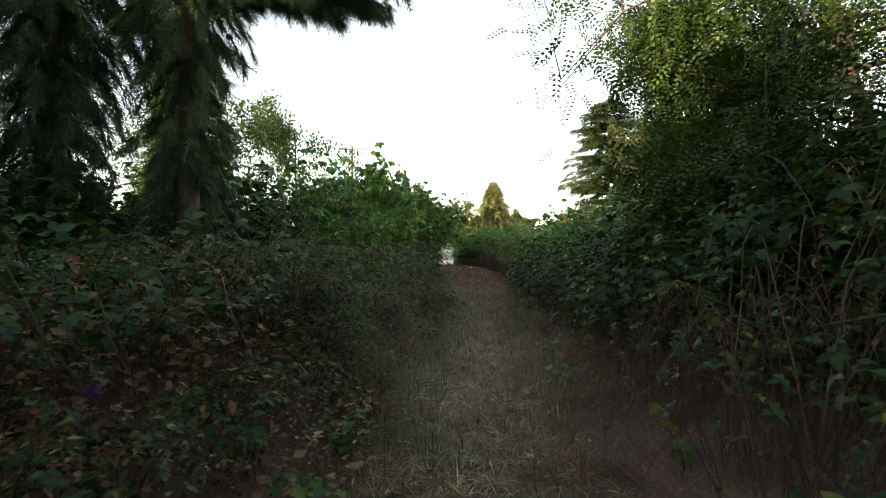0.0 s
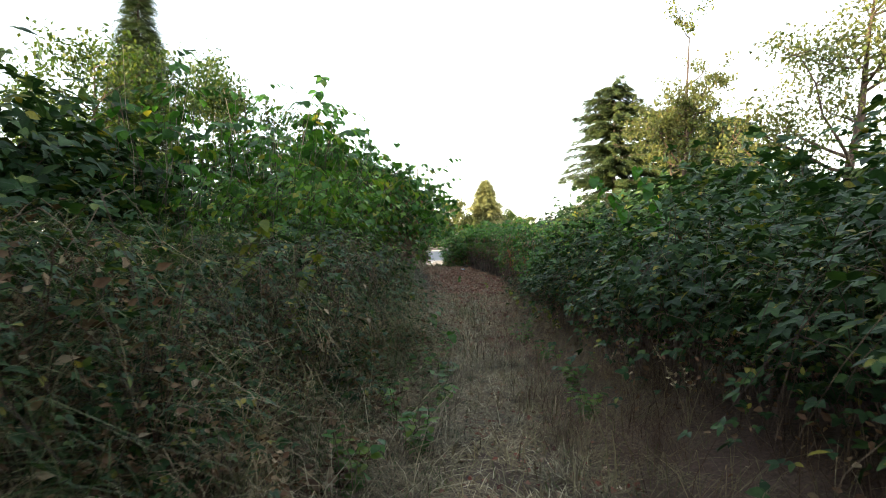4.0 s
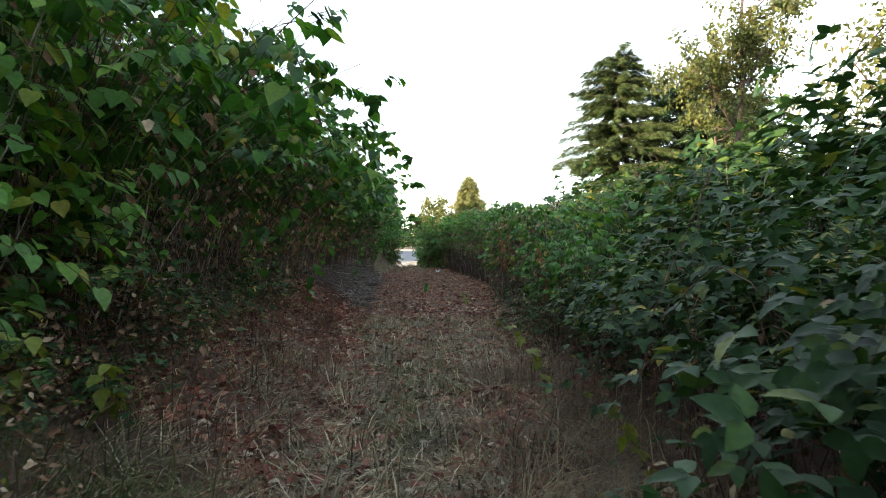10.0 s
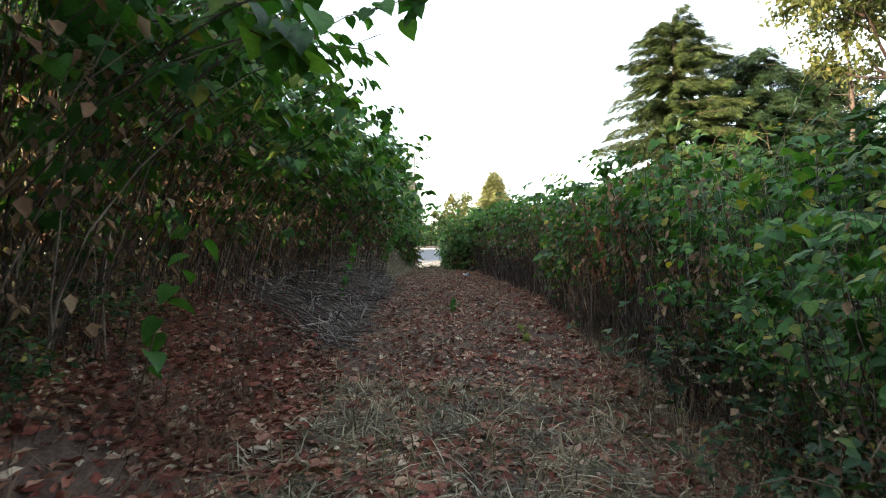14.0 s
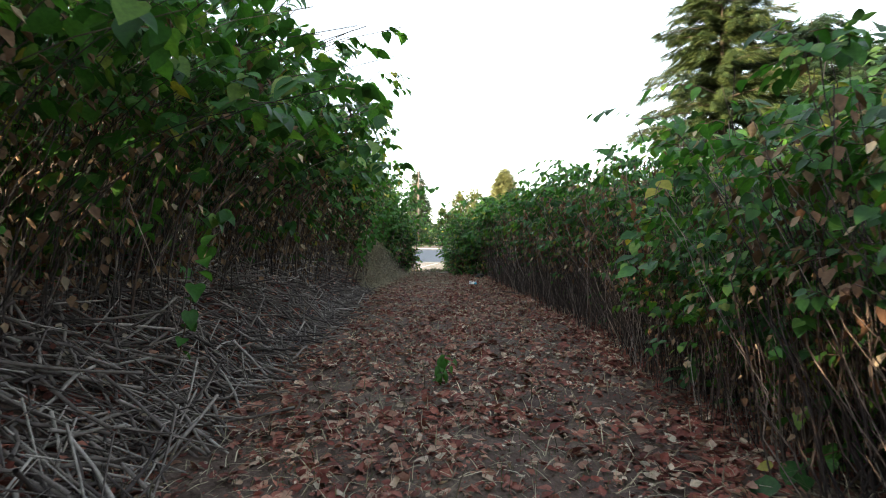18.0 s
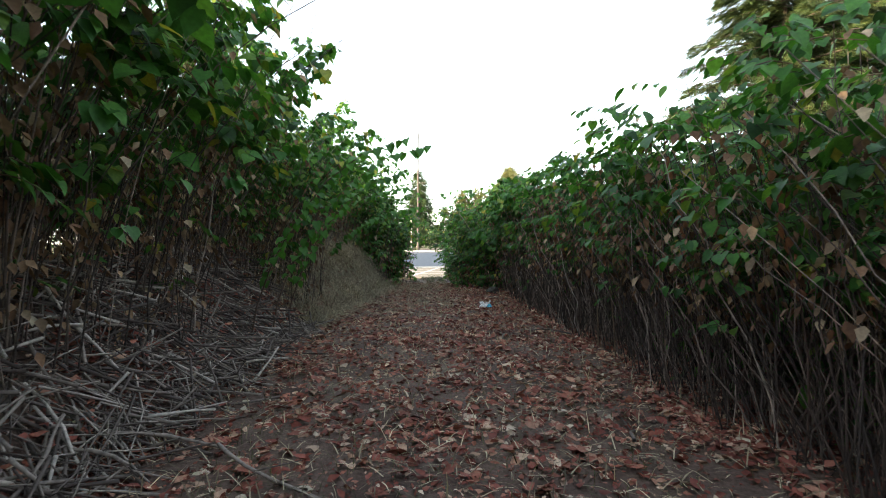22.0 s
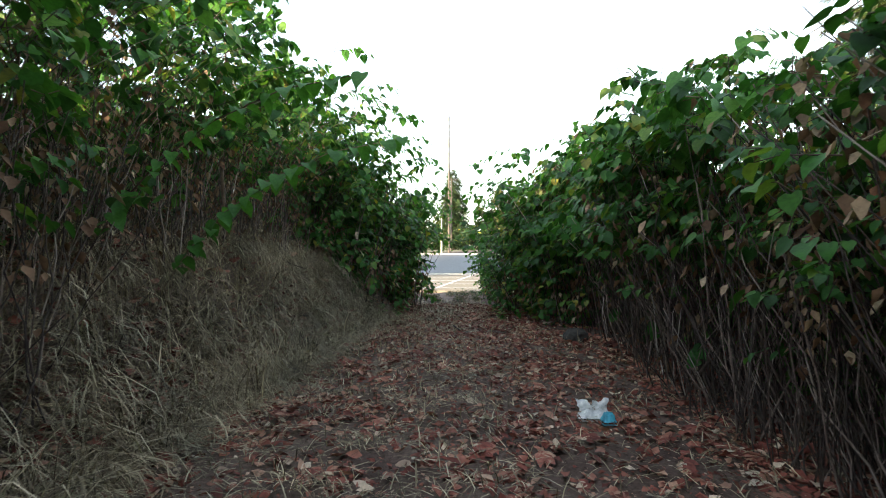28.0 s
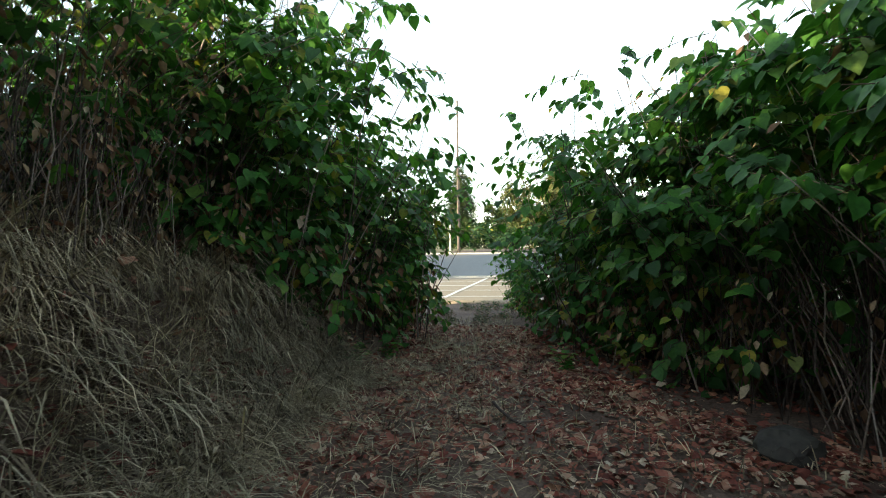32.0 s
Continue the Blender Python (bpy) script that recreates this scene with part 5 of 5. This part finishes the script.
front = np.stack([(u * 0.125 * (0.85 + 0.15 * v) + rg.normal(0, 0.005, u.shape)).ravel(), (0.03 * v + 0.035 * np.sin(u * 5) * v + rg.normal(0, 0.007, u.shape)).ravel(), (v * rim).ravel()], 1)
q = (np.arange(6)[:, None] * 13 + np.arange(12)).ravel()
f = np.stack([q, q + 1, q + 14, q + 13], 1)
part("wrapper", [(front, f), (front + np.array([0.0, 0.05, -0.012]), f[:, ::-1])], M_WHITE, bag)
c2 = crumpled("torn_piece", 5, 0.26, 0.12, 0.06, M_WHITE, bag)
c2.location = (-0.03, -0.09, 0.0)
c3 = crumpled("blue_piece", 8, 0.11, 0.1, 0.08, M_BLUE, bag)
c3.location = (0.05, -0.2, 0.0)


def stone(x, y, size, label):
    bm = bmesh.new()
    bmesh.ops.create_icosphere(bm, subdivisions=3, radius=size)
    for v in bm.verts:
        n = noise.noise(v.co * (2.2 / size) + Vector((x, y, 0)))
        v.co *= 1 + 0.22 * n
        v.co.z *= 0.8
    me = bpy.data.meshes.new("stone")
    bm.to_mesh(me)
    bm.free()
    me.materials.append(M_STONE)
    ob = new("stone", me)
    ob.matrix_basis = spot(x, y, 30, 1, size * 0.35)
    return tagged(ob, label, "stone")


stone(1.47, 45.9, 0.2, "dark rounded stone at the foot of the hedge")


# ---- shoots with leaves that can be told apart ----
def leaf_mesh(name, shape, mat, bend):
    v = shape[0].copy()
    v[:, 2] -= bend * v[:, 1] ** 2
    return mesh_of(name, [(v, shape[1])], mat)


M_LIME = leaf_mat("yellow_green_leaf", [(0.0, (0.08, 0.14, 0.03)), (0.6, (0.15, 0.19, 0.04)), (1.0, (0.28, 0.25, 0.05))], 0.35)
M_WITHERED = leaf_mat("withered_brown_leaf", [(0.0, (0.14, 0.06, 0.04)), (0.6, (0.25, 0.12, 0.08)), (1.0, (0.38, 0.24, 0.16))], 0.2, 0.8, 0.15)
SHOOT_LEAVES = {"green": [leaf_mesh("leaf", HEART, M_KNOT, 0.1), leaf_mesh("leaf", HEART, M_KNOT, 0.3)],
                "brown": [leaf_mesh("leaf", CUPPED, M_WITHERED, 0.3), leaf_mesh("leaf", CURL, M_WITHERED, 0.5)],
                "lime": [leaf_mesh("leaf", MAPLE, M_LIME, 0.15), leaf_mesh("leaf", OVATE, M_LIME, 0.2)]}


def leafy_shoot(x, y, high, lean, turn, n, size, tint, label, start=0.25):
    root = thing("leafy_shoot", label, "plant", "single shoots beside the path", at=spot(x, y, turn))
    s = np.linspace(0, 1, 7)
    line = np.stack([lean * s ** 1.8, 0.05 * np.sin(s * 5), high * (s - 0.15 * s ** 4 * min(lean, 1.5))], 1)
    part("stem", [tubes(line[None], ((0.006 + 0.0016 * high) * (1 - 0.7 * s))[None], 6)], M_STEM, root)
    for i in range(n):
        t = start + (1 - start) * (i + 0.5) / n
        p = Vector([float(np.interp(t, s, line[:, c])) for c in range(3)])
        a = (i % 2) * 180 + rnd(-50, 50)
        ob = new("leaf", SHOOT_LEAVES[tint][i % 2])
        ob.parent = root
        k = size * rnd(0.65, 1.15)
        ob.matrix_basis = Matrix.Translation(p) @ pose(0, 0, 0, 0, 0, a) @ pose(0, 0.02, 0, rnd(-110, -60) if tint == "brown" else rnd(-55, 0), rnd(-20, 20), 0) @ Matrix.Diagonal((k, k, k, 1))


for x, y, h, l, a, n, k, tint, label in (
        (3.1, 12.9, 2.75, 1.0, 190, 34, 0.17, "green", "tall dark knotweed shoot leaning over the brambles"),
        (3.3, 12.6, 2.7, 0.6, 170, 30, 0.16, "green", "tall dark knotweed shoot leaning over the brambles"),
        (-1.2, 9.7, 1.1, 0.3, 0, 12, 0.15, "lime", "small maple sapling with yellow-green leaves"),
        (-1.5, 9.2, 1.2, 0.3, 20, 12, 0.15, "lime", "small maple sapling with yellow-green leaves"),
        (-1.1, 15.7, 0.55, 0.25, 0, 10, 0.12, "lime", "small sapling with yellow-green leaves at the bank's foot"),
        (-0.9, 16.1, 0.5, 0.25, -30, 10, 0.12, "lime", "small sapling with yellow-green leaves at the bank's foot"),
        (-0.35, 12.6, 0.65, 0.3, 10, 10, 0.17, "green", "low shoot with broad green leaves beside the path"),
        (0.05, 12.8, 0.5, 0.25, 60, 8, 0.17, "green", "low shoot with broad green leaves beside the path"),
        (-1.2, 19.2, 1.55, 0.55, 0, 9, 0.17, "green", "knotweed shoot with broad leaves leaning to the path"),
        (-1.3, 22.0, 1.3, 0.45, 10, 9, 0.16, "green", "knotweed shoot with broad leaves leaning to the path"),
        (-1.5, 28.4, 1.5, 0.4, 0, 10, 0.16, "green", "knotweed shoot with broad leaves above the cut canes"),
        (-2.0, 20.8, 3.5, 1.2, 0, 34, 0.15, "green", "long knotweed shoot arching over the path"),
        (-2.1, 27.0, 3.9, 1.5, 5, 40, 0.15, "green", "long knotweed shoot arching over the path"),
        (-2.0, 28.6, 3.8, 1.4, -5, 38, 0.15, "green", "long knotweed shoot arching over the path"),
        (-2.0, 36.4, 3.4, 2.0, 0, 40, 0.15, "green", "long knotweed shoot arching over the path"),
        (-2.0, 37.1, 3.6, 2.2, 8, 42, 0.15, "green", "long knotweed shoot arching over the path"),
        (-2.1, 38.0, 3.2, 1.9, -6, 38, 0.15, "green", "long knotweed shoot arching over the path"),
        (-2.6, 41.8, 2.0, 2.2, 0, 40, 0.15, "green", "long knotweed shoot arching over the path"),
        (-2.8, 41.2, 2.15, 2.2, 5, 40, 0.15, "green", "long knotweed shoot arching over the path"),
        (2.3, 46.3, 3.6, 0.9, 185, 22, 0.15, "green", "long knotweed shoot leaning out of the hedge"),
        (2.2, 45.4, 3.8, 0.8, 175, 22, 0.15, "green", "long knotweed shoot leaning out of the hedge"),
        (0.6, 29.15, 0.34, 0.06, 0, 16, 0.09, "green", "small green weed growing in the path"),
        (0.66, 29.3, 0.26, 0.08, 90, 12, 0.08, "green", "small green weed growing in the path"),
        (2.0, 16.2, 0.6, 0.3, 180, 8, 0.13, "lime", "bramble shoot with yellowing leaves"),
        (2.1, 14.9, 0.5, 0.3, 190, 8, 0.13, "lime", "bramble shoot with yellowing leaves"),
        (1.9, 18.3, 0.8, 0.4, 180, 10, 0.13, "lime", "bramble shoot with yellowing leaves"),
        (1.7, 26.2, 0.34, 0.2, 150, 9, 0.11, "lime", "low weed with yellow-green leaves on the leaf litter"),
        (1.4, 3.3, 0.5, 0.2, 190, 7, 0.11, "lime", "small shoot with a yellow leaf beside the path"),
        (2.2, 3.9, 0.9, 0.4, 190, 10, 0.13, "lime", "shoot with yellow-green leaves in the dark thicket"),
        (1.0, 48.2, 0.6, 0.4, 200, 10, 0.13, "lime", "low shoot with yellow-green leaves under the hedge"),
        (0.7, 48.9, 0.5, 0.4, 180, 10, 0.12, "green", "low shoot with broad leaves under the hedge")):
    leafy_shoot(x, y, h, l, a, n, k, tint, label)
for y, h in ((20.6, 1.5), (24.7, 1.9), (25.2, 1.7), (25.9, 2.0), (29.8, 1.9), (31.2, 2.2), (32.6, 2.1), (33.4, 2.2), (34.6, 2.3), (35.3, 2.1), (36.4, 2.4), (37.3, 2.3), (38.9, 2.4), (40.3, 2.5)):
    leafy_shoot(float(right_edge(y)) + rnd(0.1, 0.3), y, h, rnd(0.1, 0.35), rnd(150, 210), 20, 0.085, "brown", "dead knotweed shoot with withered brown leaves", 0.5)

# low weeds beside the narrow path
def low_weed(x, y, high, n, label):
    root = thing("low_weed", label, "plant", "low weeds beside the path", at=spot(x, y, rnd(0, 360)))
    for i in range(n):
        a, t = rnd(0, 360), np.linspace(0, 1, 4)
        h, l = high * rnd(0.6, 1.1), rnd(0.05, 0.25)
        ln = np.stack([l * t ** 1.5, 0 * t, h * t], 1) @ np.array(Matrix.Rotation(radians(a), 3, "Z")).T
        part("stem", [tubes(ln[None], (0.004 * (1 - 0.6 * t))[None], 4)], M_GRASS, root)
        m = 9
        u = np.repeat(np.linspace(0.25, 1, m), 1)[:, None]
        p = ln[0] * (1 - u) + ln[-1] * u
        g = rnd(-np.pi, np.pi, m)
        way = np.stack([np.cos(g), np.sin(g), rnd(-0.4, 0.3, m)], 1)
        part("foliage", [place(WIDE, p, way, np.array([0, 0, 1.0]) + rnd(-0.3, 0.3, (m, 3)), 0.09 * rnd(0.6, 1.2, m))], M_KNOT, root, kind="stuff")


for x, y, h in ((-0.05, 9.2, 0.4), (-0.3, 9.7, 0.45), (0.0, 10.3, 0.42), (-0.2, 10.8, 0.5), (0.05, 11.4, 0.45), (-0.25, 11.9, 0.4), (0.0, 12.4, 0.35), (-0.1, 13.4, 0.35), (-0.5, 8.4, 0.4), (1.35, 10.0, 0.35), (1.5, 11.2, 0.4), (1.45, 12.6, 0.35), (1.35, 14.2, 0.4), (1.6, 15.6, 0.35), (-0.9, 5.4, 0.35), (-0.8, 3.6, 0.35), (-0.75, 2.6, 0.3), (1.1, 5.6, 0.35), (1.2, 7.2, 0.4), (-2.6, 47.6, 0.4), (-2.2, 48.3, 0.35), (-2.0, 49.1, 0.35), (0.35, 48.6, 0.35)):
    low_weed(x, y, h, 7, "low green leafy weed at the path's edge")

# thistle
M_PURPLE = woody_mat("thistle_purple", [(0.0, (0.22, 0.05, 0.35)), (1.0, (0.32, 0.09, 0.45))], 40.0, 0.7)
thistle = thing("thistle", "purple thistle flower on a green stem", "plant", at=spot(-1.6, 2.2))
z = np.linspace(-0.1, 0.42, 5)
part("stem", [tubes(np.stack([0.05 * z, 0 * z, z], 1)[None], np.full((1, 5), 0.005), 5)], M_GRASS, thistle)
n = 60
dd = unit(rnd(-1, 1, (n, 3)) + np.array([0, 0, 1.2]))
part("flower_head", [tubes(np.array([0.021, 0, 0.4]) + dd[:, None] * np.linspace(0, 0.045, 3)[None, :, None], np.full((n, 3), 0.003), 4)], M_PURPLE, thistle, "purple bristly flower head")


# ---- dry stalks and seed heads ----
def dry_weed(x, y, high, n, label):
    root = thing("dry_weed", label, "plant", "dry weeds on the bank", at=spot(x, y, rnd(0, 360)))
    s = np.linspace(0, 1, 6)
    for i in range(n):
        a, l, h = rnd(-3.1, 3.1), rnd(0.1, 0.5), high * rnd(0.6, 1.1)
        ln = np.stack([np.cos(a) * l * s ** 1.6, np.sin(a) * l * s ** 1.6, h * s - 0.05], 1)
        stalk = part("stalk", [tubes(ln[None], (0.004 * (1 - 0.6 * s))[None], 5)], M_HAY, root)
        m = 22
        p = ln[-1] - (ln[-1] - ln[-2]) * rnd(0, 1.2, (m, 1))
        part("seed_head", [place(DIAMOND, p, rnd(-1, 1, (m, 3)) + np.array([0, 0, 0.6]), rnd(-1, 1, (m, 3)), 0.04 * rnd(0.6, 1.2, m))], M_HAY, stalk, kind="stuff")


for x, y, h in ((-1.9, 41.6, 0.7), (-2.3, 42.7, 0.9), (-2.7, 43.9, 0.8), (-2.0, 44.9, 0.6), (-2.9, 45.8, 0.8), (-1.5, 43.2, 0.5), (-1.4, 7.4, 0.9), (-1.2, 8.6, 0.8), (-1.6, 10.6, 1.0), (-0.9, 11.4, 0.8), (-1.9, 6.2, 0.8), (2.0, 9.6, 0.8), (2.1, 11.3, 0.9), (2.4, 20.9, 0.9), (2.5, 22.0, 0.8), (2.7, 23.2, 0.7)):
    dry_weed(x, y, h, 5, "dry standing weed stalks with pale seed heads")
